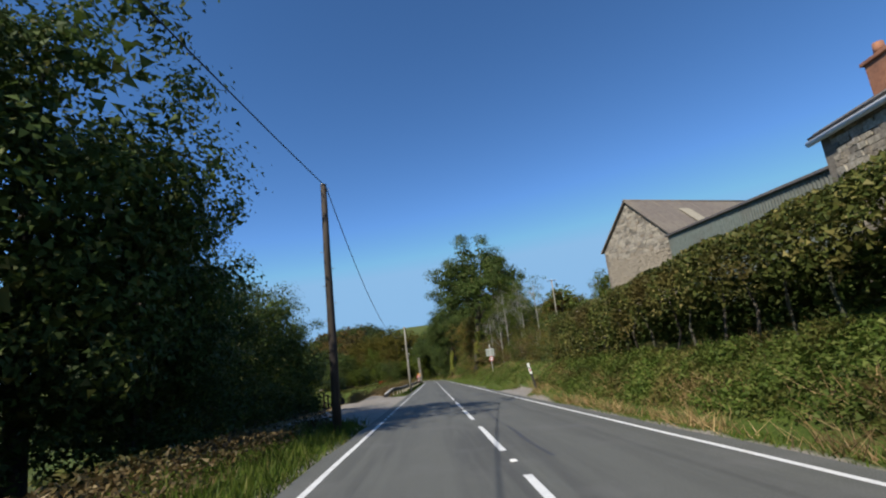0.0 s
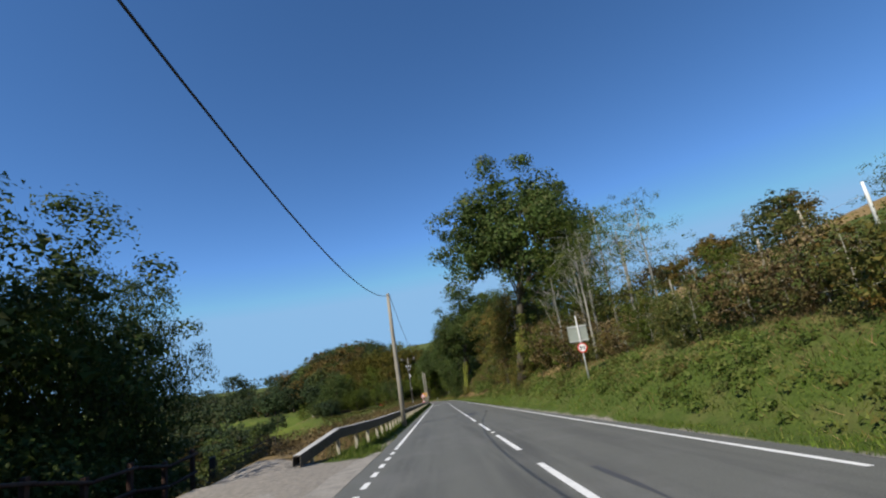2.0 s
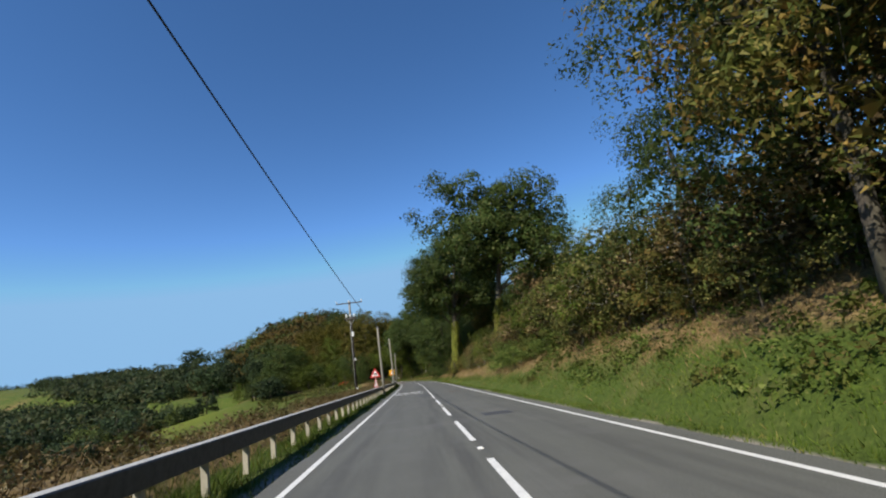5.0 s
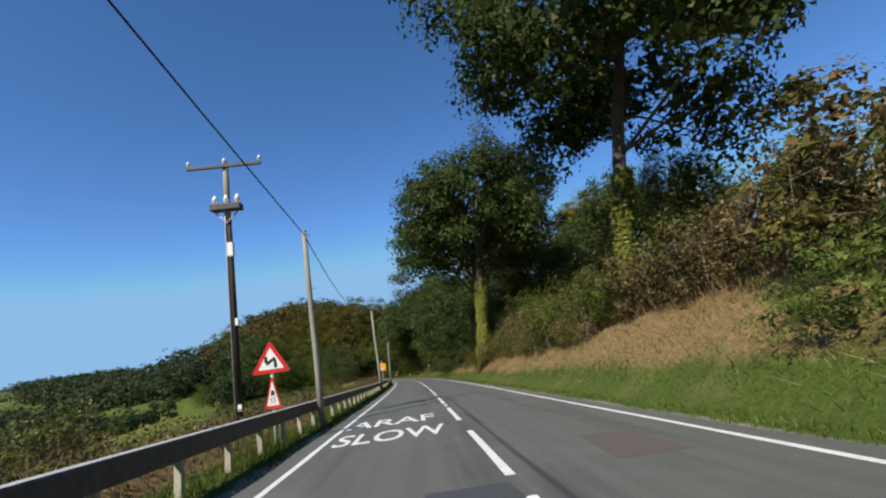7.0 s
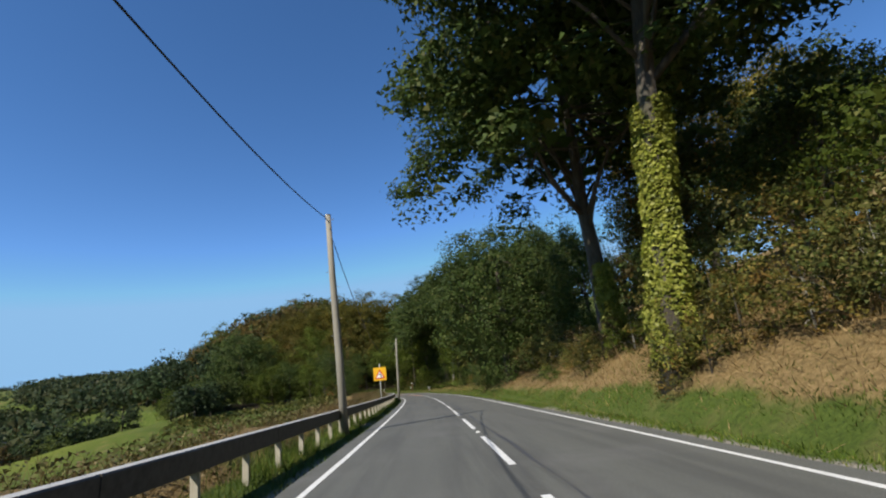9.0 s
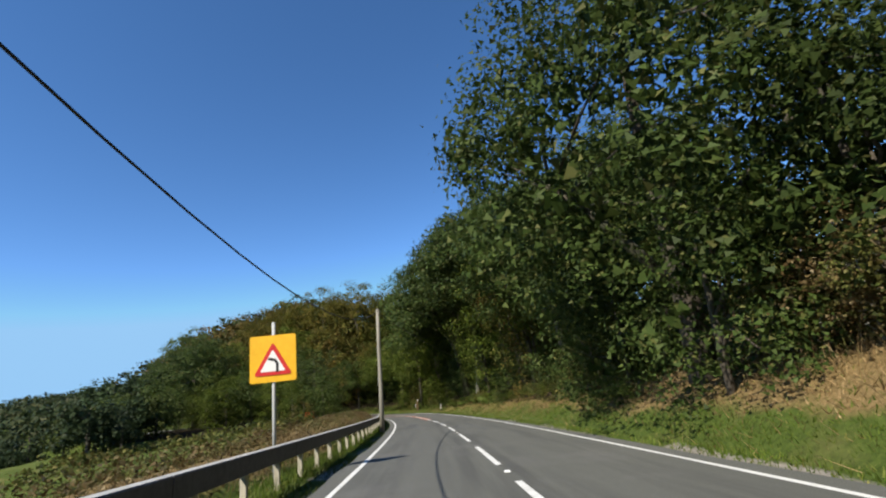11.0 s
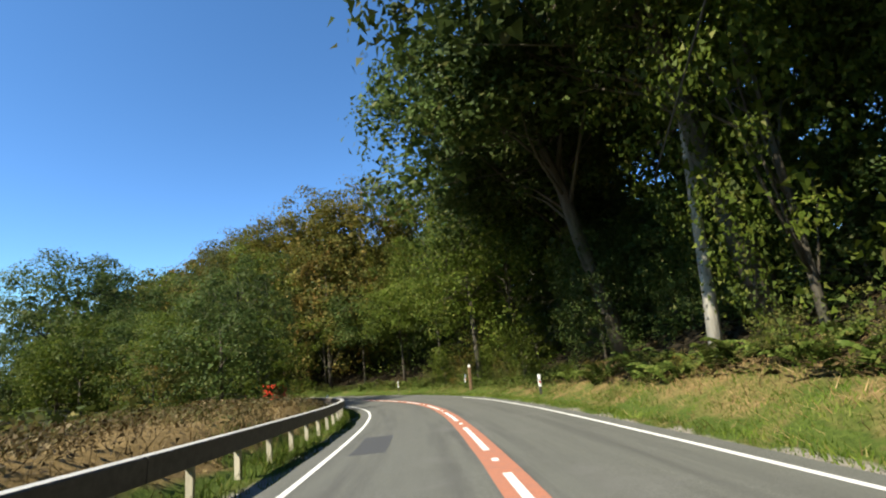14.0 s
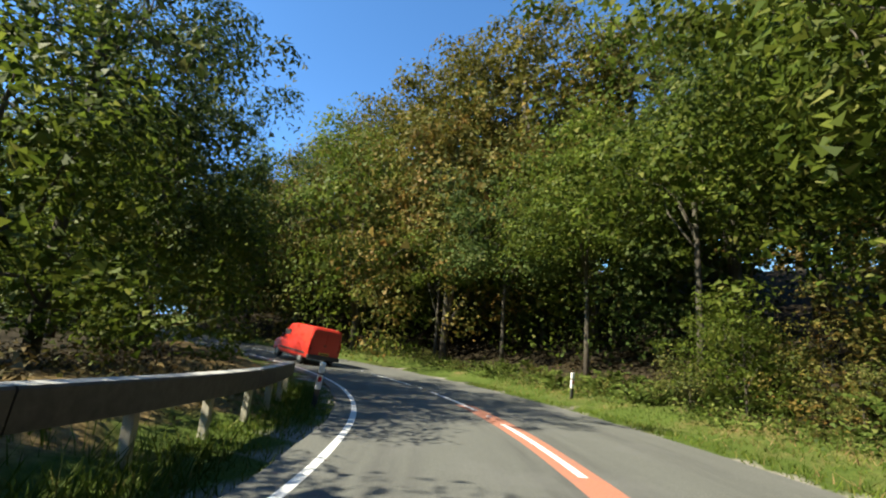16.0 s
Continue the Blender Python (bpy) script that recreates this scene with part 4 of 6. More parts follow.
# ---- red van ----
def van():
    """A small panel van: y is ahead, the ground at z 0."""
    v = thing("van", "small bright-red panel van with plain rear doors, seen from behind", "van")
    L, W, Hh = 4.2, 1.74, 1.82
    # body as lofted cross-sections: y, half-width at sill, at waist, at roof, floor z, waist z, roof z
    sec = [(-2.10, .78, .83, .70, .42, .95, 1.70), (-2.02, .83, .87, .76, .34, .98, 1.80), (-1.2, .85, .87, .78, .30, 1.0, 1.84), (0.2, .85, .87, .78, .30, 1.0, 1.85), (0.55, .85, .87, .75, .30, 1.0, 1.80),
           (1.15, .84, .86, .66, .30, 1.0, 1.30), (1.35, .84, .85, .72, .30, .95, 1.08), (1.95, .80, .82, .66, .32, .80, .92), (2.10, .70, .72, .58, .40, .70, .80)]
    bm = bmesh.new()
    rings = []
    for y, a, b, c, z0, z1, z2 in sec:
        half = [(a * .9, z0), (a, z0 + .08), (b, z1 - .25), (b, z1), (c + (b - c) * .35, z1 + (z2 - z1) * .72), (c, z2 - .06), (c * .82, z2)]
        ring = half + [(-x, z) for x, z in half[::-1]]
        rings.append([bm.verts.new((x, y, z)) for x, z in ring])
    for r0, r1 in zip(rings, rings[1:]):
        for k in range(len(r0)):
            bm.faces.new((r0[k], r1[k], r1[(k + 1) % len(r0)], r0[(k + 1) % len(r0)]))
    bm.faces.new(rings[0])
    bm.faces.new(rings[-1][::-1])
    bmesh.ops.recalc_face_normals(bm, faces=bm.faces)
    body = part("body", solid("body", bm, M_VAN, False), v)
    bv = body.modifiers.new("round", "BEVEL")
    bv.width, bv.segments, bv.limit_method, bv.angle_limit = 0.035, 2, "ANGLE", radians(25)
    for k in (-1, 1):
        d = part("rear_door", box("rear_door", min(0.012 * k, 0.70 * k), max(0.012 * k, 0.70 * k), -2.118, -2.098, 0.52, 1.62, M_VAN, 0.015), v)
        part("hinge", box("hinge", 0.70 * k - .02, 0.70 * k + .02, -2.13, -2.10, 0.75, 0.83, M_TRIM, 0.004), d)
        part("hinge", box("hinge", 0.70 * k - .02, 0.70 * k + .02, -2.13, -2.10, 1.30, 1.38, M_TRIM, 0.004), d)
        part("rear_lamp", box("rear_lamp", min(.735 * k, .815 * k), max(.735 * k, .815 * k), -2.115, -2.05, 0.75, 1.25, M_LAMP_RED, 0.012), v, "tall red rear lamp")
        for y in (-1.38, 1.32):
            w = part("wheel", tube("tyre", [(.62 * k, y, .31), (.66 * k, y, .31), (.80 * k, y, .31), (.84 * k, y, .31)], [.27, .31, .31, .28], M_RUBBER, 24), v, "black tyre")
            part("rim", tube("rim", [(.80 * k, y, .31), (.835 * k, y, .31), (.845 * k, y, .31)], [.20, .20, .14], M_STEEL, 18), w, "steel rim")
        mi = part("door_mirror", box("door_mirror", min(.88 * k, 1.02 * k), max(.88 * k, 1.02 * k), .72, .80, 1.02, 1.24, M_TRIM, 0.03), v, "black door mirror")
        part("side_strip", box("side_strip", min(.862 * k, .885 * k), max(.862 * k, .885 * k), -1.9, 1.1, .52, .60, M_TRIM, 0.008), v)
        part("side_window", box("side_window", min(.80 * k, .842 * k), max(.80 * k, .842 * k), .15, .85, 1.08, 1.48, M_TRIM, 0.01), v, "dark cab window")
    part("rear_bumper", box("rear_bumper", -.84, .84, -2.20, -2.06, .34, .54, M_TRIM, 0.04), v, "black rear bumper")
    part("plate", box("plate", -.26, .26, -2.135, -2.12, .56, .67, M_PLATE, 0.004), v, "yellow rear plate")
    part("plate_bar", box("plate_bar", -.21, .21, -2.140, -2.1355, .59, .64, M_BLACK, 0.001), v)
    part("door_handle", box("door_handle", -.10, .04, -2.135, -2.118, .98, 1.03, M_TRIM, 0.006), v)
    part("exhaust", tube("exhaust", [(.5, -1.9, .26), (.5, -2.16, .24)], .03, M_STEEL, 8), v)
    return v


_x, _y = bank_xy(251.5, -1.45)
_vz = float(road_z(251.5, -1.45))
_vm = pose(_x, _y, _vz, 3.2, 1.5, math.degrees(float(np.interp(250.5, RS, RT))))
_van = van()
_van.matrix_basis = _vm


# ---- farm buildings above the hedge ----
def gable_house(name, label, near, axis_deg, length, width, base, eave, ridge, wall_mat, roof_mat, overhang=0.18):
    """A house with its near gable's middle at near, running along axis_deg; parts are in its own axes: x along the ridge."""
    h = thing(name, label, "building", Matrix.Translation((near[0], near[1], base)) @ UPRIGHT @ pose(0, 0, 0, 0, 0, axis_deg))
    e, r, w, t = eave - base, ridge - base, width / 2, 0.45
    for k, nm in ((0, "gable_wall"), (1, "gable_wall")):
        x0 = 0 if k == 0 else length - t
        bm = bmesh.new()
        f = bm.faces.new([bm.verts.new((x0, y, z)) for y, z in ((-w, -1.0), (w, -1.0), (w, e), (0, r), (-w, e))])
        q = bmesh.ops.extrude_face_region(bm, geom=[f])
        bmesh.ops.translate(bm, verts=[v for v in q["geom"] if isinstance(v, bmesh.types.BMVert)], vec=(t, 0, 0))
        bmesh.ops.recalc_face_normals(bm, faces=bm.faces)
        part(nm, solid(nm, bm, M_MORTAR), h)
    for k in (-1, 1):
        part("side_wall", box("side_wall", t, length - t, min(w * k, (w - t) * k), max(w * k, (w - t) * k), -1.0, e, wall_mat if k < 0 else M_MORTAR, 0), h)
        bm = bmesh.new()
        dy, dz = w, r - e
        ln = math.hypot(dy, dz)
        o = overhang / ln
        a, b = (0.0, r + 0.02), (w * k * (1 + o), e - dz * o + 0.02)
        n = Vector((0, dz * k, dy)).normalized() * 0.07
        vs = [bm.verts.new(c) for c in ((-overhang, a[0], a[1]), (length + overhang, a[0], a[1]), (length + overhang, b[0], b[1]), (-overhang, b[0], b[1]))]
        f = bm.faces.new(vs)
        q = bmesh.ops.extrude_face_region(bm, geom=[f])
        bmesh.ops.translate(bm, verts=[v for v in q["geom"] if isinstance(v, bmesh.types.BMVert)], vec=n)
        bmesh.ops.recalc_face_normals(bm, faces=bm.faces)
        rf = part("roof", solid("roof", bm, roof_mat), h)
        # sheet laps as thin raised battens down the slope
        for j in range(int(length / 1.05) + 1):
            x = 0.05 + j * 1.05
            m = bmesh.new()
            p0, p1 = Vector((x, a[0], a[1])) + n * 1.0, Vector((x, b[0], b[1])) + n * 1.0
            bm_tube(m, [p0, p1], 0.022, 5)
            part("lap", solid("lap", m, roof_mat), rf)
    part("ridge_cap", tube("ridge_cap", [(-overhang, 0, r + 0.08), (length + overhang, 0, r + 0.08)], 0.09, roof_mat, 8), h)
    return h, e, r, w, length


def stones_on(parent, origin, u, v, nrm, inside, width, height, size, seed, limit=300):
    """Rubble stones on a wall, each a worn block; those past the limit are joined into one."""
    rnd = random.Random(seed)
    bases = []
    for k in range(5):
        bm = bmesh.new()
        bm_box(bm, -.5, .5, -.5, .5, -.5, .5)
        for w_ in bm.verts:
            w_.co += Vector((rnd.uniform(-.1, .1), rnd.uniform(-.12, .12), rnd.uniform(-.1, .1)))
        bases.append(solid("stone", bm, M_STONE))
    R = Matrix((u, v, nrm)).transposed().to_4x4()
    z, made = 0.0, 0
    rest_v, rest_f = [], []
    while z < height:
        hgt = size * rnd.uniform(.55, .95)
        x = rnd.uniform(-.2, 0)
        while x < width:
            wd = size * rnd.uniform(.8, 2.0)
            cx, cz = x + wd / 2, z + hgt / 2
            if inside(cx, cz, wd / 2, hgt / 2):
                m = Matrix.Translation(Vector(origin) + Vector(u) * cx + Vector(v) * cz + Vector(nrm) * 0.004) @ R @ Matrix.Diagonal((wd - .025, hgt - .02, rnd.uniform(.05, .11), 1)) @ pose(0, 0, 0, 0, 0, rnd.uniform(-2, 2))
                me = bases[rnd.randrange(5)]
                if made < limit:
                    part("stone", me, parent, "", m)
                else:
                    o = len(rest_v)
                    rest_v += [tuple(m @ q.co) for q in me.vertices]
                    rest_f += [tuple(o + i for i in p.vertices) for p in me.polygons]
                made += 1
            x += wd
        z += hgt
    if rest_v:
        tagged(part("stonework", mesh_of("stonework", rest_v, rest_f, M_STONE), parent), kind="stuff")


# stone barn, its gable to the road
_gm = Vector((11.85, 26.3))
barn_ax = 19.0
_bb = 2.6
barn, be, br, bw, blen = gable_house("stone_barn", "rubble-stone barn with a brown fibre-sheet roof and one whitewashed side", (_gm.x, _gm.y), barn_ax, 13.0, 5.2, _bb, 8.05, 10.65, M_WHITEWASH, M_FIBRE)
part("pale_sheet", box("pale_sheet", 3.2, 4.1, -0.02, 0.02, 0, 1.9, plain("pale_roof_sheet", (.27, .24, .18), (.36, .32, .25), 8, .8), 0.004), barn, "paler replacement roof sheet",
     Matrix.Translation((0, -bw * .86, be + (br - be) * .18)) @ pose(0, 0, 0, math.degrees(math.atan2(bw, br - be)) * -1.0) @ Matrix.Translation((0, -0.10, 0)))
# iron-clad shed between barn and house
shed = thing("iron_shed", "long grey-green corrugated-iron shed with a dark roof edge", "building", Matrix.Translation((12.0, 10.4, 2.2)) @ UPRIGHT @ pose(0, 0, 0, 0, 0, 90))


def corrugated(width, height, pitch=0.15, amp=0.025):
    vs, fs, c = [], [], int(width / pitch * 4)
    for i in range(c + 1):
        x = i * width / c
        y = amp * math.sin(x / pitch * 2 * math.pi)
        vs += [(x, y, 0), (x, y, height)]
    for i in range(c):
        fs.append((2 * i, 2 * i + 2, 2 * i + 3, 2 * i + 1))
    return vs, fs


_v, _f = corrugated(12.4, 4.05)
_me = mesh_of("iron_wall", _v, _f, M_TIN)
_iw = part("iron_wall", _me, shed, "grey-green painted corrugated iron")
_sd = _iw.modifiers.new("thick", "SOLIDIFY")
_sd.thickness = 0.012
part("roof", box("roof", -0.1, 12.5, -5.0, 0.14, 4.06, 4.16, M_SLATE, 0.01), shed, "dark sheet roof", Matrix.Translation((0, 0, 4.1)) @ pose(0, 0, 0, 3.0) @ Matrix.Translation((0, 0, -4.1)))
for x in (0.0, 12.3):
    part("end_wall", box("end_wall", x, x + .1, -4.9, -0.03, 0, 3.7, M_TIN, 0), shed)

# farmhouse: its long side to the road
house, he, hr, hw, hlen = gable_house("farmhouse", "stone farmhouse with slate roof, white gutter and brick chimney", (11.9, 10.1), -99.0, 13.0, 5.4, 2.4, 6.38, 7.65, M_MORTAR, M_SLATE, 0.17)
part("gutter", tube("gutter", [(-.2, -hw - .17, he - .14), (hlen + .2, -hw - .17, he - .14)], 0.075, M_GUTTER, 8), house, "white gutter")
_ch = part("chimney", box("chimney", 0.35, 1.05, -1.5, -0.84, hr - 1.0, hr + .22, M_BRICK, 0.02), house, "brick chimney stack")
part("chimney_cap", box("chimney_cap", 0.29, 1.11, -1.56, -0.78, hr + .222, hr + .32, M_BRICK, 0.02), _ch)
for k in (-.18, .18):
    part("chimney_pot", tube("chimney_pot", [(0.7, k - 1.17, hr + .32), (0.7, k - 1.17, hr + .62)], [.13, .11], M_BRICK, 12), _ch, "clay chimney pot")

# field gate and fence on top of the bank
gate = thing("field_gate", "grey galvanised five-bar field gate beside the barn", "gate", pose(8.2, 25.0, gz(8.2, 25.0) + 0.2, 0, -4, -14))
part("gate_frame", tube("gate_frame", [(0, 0, 0.1), (0, 0, 1.25), (3.0, 0, 1.25), (3.0, 0, 0.1), (0, 0, 0.1)], 0.025, M_STEEL, 8), gate)
for z in (0.35, 0.58, 0.80, 1.02):
    part("bar", tube("bar", [(0, 0, z), (3.0, 0, z)], 0.018, M_STEEL, 8), gate)
part("bar", tube("bar", [(1.5, 0, 0.1), (1.5, 0, 1.25)], 0.018, M_STEEL, 8), gate)
part("gate_post", box("gate_post", -0.22, -0.08, -0.07, 0.07, -0.5, 1.45, M_WOODRAW, 0.015), gate)
_fr = random.Random(3)
fence_ends = []
fence = thing("field_fence", "row of pale fence stakes with wire along the bank top", "fence")
for k in range(14):
    s_ = 41.5 + k * 2.6
    x, y = bank_xy(s_, 13.0 + _fr.uniform(-.15, .15))
    z = gz(x, y)
    m = pose(x, y, z, 5 + _fr.uniform(-4, 4), _fr.uniform(-6, 3), 0)
    part("stake", tube("stake", [(0, 0, -.4), (0, 0, 1.0), (0, 0, 1.28 + _fr.uniform(0, .25))], [.06, .055, .04], M_WOODRAW if k else M_WHITE, 7), fence, "", m)
    fence_ends.append(m @ Vector((0, 0, 1.0)))
for dz in (0.0, -0.35):
    part("wire", tube("wire", [p + Vector((-.05, 0, dz)) for p in fence_ends], 0.006, M_STEEL, 4), fence)

# dark gate and timber fence at the end of the lay-by
_ga, _gb2 = Vector((-9.9, 46.1, gz(-9.9, 46.1) - .3)), Vector((-8.0, 47.0, gz(-8.0, 47.0) - .55))
lgate = thing("field_gate", "dark rusted five-bar gate at the end of the lay-by", "gate")
part("gate_post", box("gate_post", -0.1, 0.1, -0.1, 0.1, -0.5, 1.3, M_POLE_DARK, 0.02), lgate, "thick dark timber gate post", Matrix.Translation(_ga) @ pose(0, 0, 0, 5, -1.5, 20))
for z in (0.25, 0.47, 0.69, 0.91, 1.15):
    part("bar", tube("bar", [_ga + Vector((.2, .06, z)), _gb2 + Vector((0, 0, z))], 0.026 if z > 1 else 0.018, M_POLE_DARK, 8), lgate)
for f in (0.06, 0.5, 1.0):
    q = _ga.lerp(_gb2, f)
    part("upright", tube("upright", [q + Vector((0, 0, .2)), q + Vector((0, -.05, 1.15))], 0.022, M_POLE_DARK, 8), lgate)
lfence = thing("timber_fence", "reddish-brown timber post and rail fence in the shade of trees", "fence")
_pts = [Vector((-9.45 - .05 * k, 36.4 + 1.6 * k, gz(-9.45 - .05 * k, 36.4 + 1.6 * k))) for k in range(6)]
for q in _pts:
    part("post", box("post", -.06, .06, -.06, .06, -.4, 1.45, M_FENCE, 0.012), lfence, "", Matrix.Translation(q) @ pose(0, 0, 0, 5, -1.5, 0))
for a, b in zip(_pts, _pts[1:]):
    for z in (0.75, 1.3):
        part("rail", tube("rail", [a + Vector((.05, -.08, z)), b + Vector((.05, .02, z))], 0.045, M_FENCE, 6), lfence)

# rubble of the walls that face the road
_gb = [o for o in barn.children if o.name.startswith("gable_wall")][0]
stones_on(_gb, (0.0, bw, 1.2), (0, -1, 0), (0, 0, 1), (-1, 0, 0), lambda x, z, a, b: a < x < 2 * bw - a and z + 1.2 + b < be + (br - be) * (1 - abs(x - bw) / bw) - .05 - a * .9, 2 * bw, 8.2, 0.23, 4)
_hb = [o for o in house.children if o.name.startswith("side_wall")][0]
stones_on(_hb, (0.45, -hw, 1.0), (1, 0, 0), (0, 0, 1), (0, -1, 0), lambda x, z, a, b: z + 1.0 + b < he - .05 and x < 12, 12.0, 3.1, 0.22, 9)


# ---- plants ----
def tri_mesh(name, verts, mat):
    """A mesh of loose triangles, three corners after one another."""
    me = bpy.data.meshes.new(name)
    k = len(verts) // 3
    me.vertices.add(3 * k)
    me.vertices.foreach_set("co", np.ascontiguousarray(verts, np.float32).ravel())
    me.loops.add(3 * k)
    me.loops.foreach_set("vertex_index", np.arange(3 * k, dtype=np.int32))
    me.polygons.add(k)
    me.polygons.foreach_set("loop_start", np.arange(0, 3 * k, 3, dtype=np.int32))
    me.update(calc_edges=True)
    me.materials.append(mat)
    return me


def unit(v):
    return v / (np.linalg.norm(v, axis=-1, keepdims=True) + 1e-9)


def leaf_corners(g, pos, nrm, size, slim):
    """Pointed leaves at pos that face nrm."""
    a = unit(np.cross(nrm, g.normal(size=nrm.shape)))
    b = np.cross(nrm, a)
    return np.stack([pos + a * size * .6, pos - a * size * .4 + b * size * .5 * slim, pos - a * size * .4 - b * size * .5 * slim], 1).reshape(-1, 3)


def leaf_mesh(name, pos, size, mat, seed, up=0.35, slim=0.75, aim=None):
    """Loose leaves facing all ways but rather up and outward."""
    g = np.random.default_rng(seed)
    nrm = unit(g.normal(size=(len(pos), 3)))
    nrm[:, 2] = np.abs(nrm[:, 2]) + up
    if aim is not None:
        nrm = nrm + aim
    return tri_mesh(name, leaf_corners(g, pos, unit(nrm), (size * g.uniform(0.6, 1.4, len(pos)))[:, None], slim), mat)


def blade_mesh(name, pos, tall, mat, seed, wide=0.018, lean=0.35):
    """Grass: a tapered, leaning blade each."""
    g = np.random.default_rng(seed)
    k = len(pos)
    a = g.uniform(0, 2 * np.pi, k)
    side = np.stack([np.cos(a), np.sin(a), np.zeros(k)], 1)
    h = (tall * g.uniform(0.45, 1.3, k))[:, None]
    w = wide * g.uniform(0.6, 1.5, (k, 1))
    dr = g.normal(size=(k, 3)) * lean
    dr[:, 2] = 1
    tip = pos + dr * h * np.array([1.2, 1.2, 0.95])
    return tri_mesh(name, np.stack([pos - side * w, pos + side * w, tip], 1).reshape(-1, 3), mat)


def crown_clumps(seed, rx, rz, cz, clumps, spread, low=-0.75, lobes=0.3):
    """Clump centres and sizes of an uneven crown."""
    g = np.random.default_rng(seed)
    d = unit(g.normal(size=(clumps * 4, 3)))
    d = d[d[:, 2] > low][:clumps]
    ph = g.uniform(0, 6, 6)
    lump = 1 + lobes * (np.sin(3.1 * d[:, 0] + ph[0] + 2 * d[:, 2]) * np.sin(2.7 * d[:, 1] + ph[1]) + 0.6 * np.sin(5.3 * d[:, 2] + ph[2] + 3 * d[:, 0]) * np.cos(4.1 * d[:, 1] + ph[3]))
    r = (g.uniform(0.10, 1.0, len(d)) ** 0.30) * lump
    c = d * r[:, None] * np.array([rx, rx, rz]) + np.array([0, 0, cz])
    return c, r, spread * g.uniform(0.55, 1.25, len(c))


def clump_mesh(name, c, size, per, leaf, mat, seed, slim=.75, core=0, flat=.68):
    """Each clump: a cushion of small leaves, thickest on its outer and upper side, over a few large dark ones within."""
    g = np.random.default_rng(seed)
    k = len(c)
    mid = c.mean(0) if k else np.zeros(3)
    out = unit(c - mid)
    d = unit(g.normal(size=(k, per, 3)) + out[:, None] * .45 + np.array([0, 0, .30]))
    rad = g.uniform(0.12, 1.0, (k, per, 1)) ** .5 * g.choice([1.0, 1.0, 1.0, 1.22], (k, per, 1))
    pos = (c[:, None] + d * rad * size[:, None, None] * np.array([1, 1, flat])).reshape(-1, 3)
    nrm = unit(g.normal(size=(k * per, 3)) * .5 + d.reshape(-1, 3) + np.array([0, 0, .35]))
    v = leaf_corners(g, pos, nrm, (leaf * g.uniform(.55, 1.45, k * per))[:, None], slim)
    if core:
        p2 = np.repeat(mid + (c - mid) * .74, core, 0) + g.normal(size=(k * core, 3)) * np.repeat(size * .34, core)[:, None] * np.array([1, 1, flat])
        n2 = unit(g.normal(size=(k * core, 3)) * .7 + np.repeat(out, core, 0))
        v = np.concatenate([v, leaf_corners(g, p2, n2, np.repeat(np.minimum(size * .42, leaf * 2.3), core)[:, None] * g.uniform(.6, 1.2, (k * core, 1)), 1.1)])
    return tri_mesh(name, v, mat)


def limb_mesh(seed, tall, r0, targets, fork, mat, count=9):
    """Trunk and limbs, tapered, reaching into the crown."""
    g = random.Random(seed)
    bm = bmesh.new()
    t = [Vector((0, 0, -0.4))]
    for k in range(1, 7):
        t.append(Vector((g.uniform(-.06, .06) * k * r0 * 2, g.uniform(-.06, .06) * k * r0 * 2, tall * k / 6)))
    bm_tube(bm, t, [r0 * 1.3, r0 * 1.0, r0 * .9, r0 * .78, r0 * .6, r0 * .4, r0 * .12], 9)
    pick = [Vector(p) for p in targets]
    g.shuffle(pick)
    for k, p in enumerate(pick[:count]):
        f = fork + (0.92 - fork) * g.random()
        i = f * 6
        a = t[int(i)].lerp(t[min(int(i) + 1, 6)], i - int(i))
        rr = r0 * (0.62 - 0.42 * f) * (1.0 if k < 5 else 0.6)
        m1 = a.lerp(p, .35) + Vector((0, 0, .09 * (p - a).length)) + Vector((g.uniform(-.4, .4), g.uniform(-.4, .4), 0))
        m2 = a.lerp(p, .7) + Vector((g.uniform(-.4, .4), g.uniform(-.4, .4), g.uniform(-.1, .5)))
        bm_tube(bm, [a, m1, m2, p], [rr, rr * .75, rr * .45, rr * .12], 6)
        for j in range(3):
            q = pick[(k * 3 + j + count) % len(pick)]
            if (q - m2).length < tall * .45:
                bm_tube(bm, [m2, m2.lerp(q, .5) + Vector((0, 0, .2)), q], [rr * .4, rr * .25, rr * .06], 5)
    return solid("trunk", bm, mat)


class Kind:
    pass


def tree_kind(name, seed, rx, rz, cz, clumps, per, spread, leaf, mat, bark_mat, r0, fork=0.35, low=-0.7, lobes=0.3, limbs=12, slim=.75, core=8, flat=.68):
    k = Kind()
    c, r, size = crown_clumps(seed, rx, rz, cz, clumps, spread, low, lobes)
    k.crown = clump_mesh(name + "_crown", c, size, per, leaf, mat, seed + 1, slim, core, flat)
    k.trunk = limb_mesh(seed + 2, cz + rz * .7, r0, (np.array([0, 0, cz]) + (c[r > 0.62][:60] - np.array([0, 0, cz])) * .86), fork, bark_mat, limbs)
    k.name, k.tall = name, cz + rz
    return k


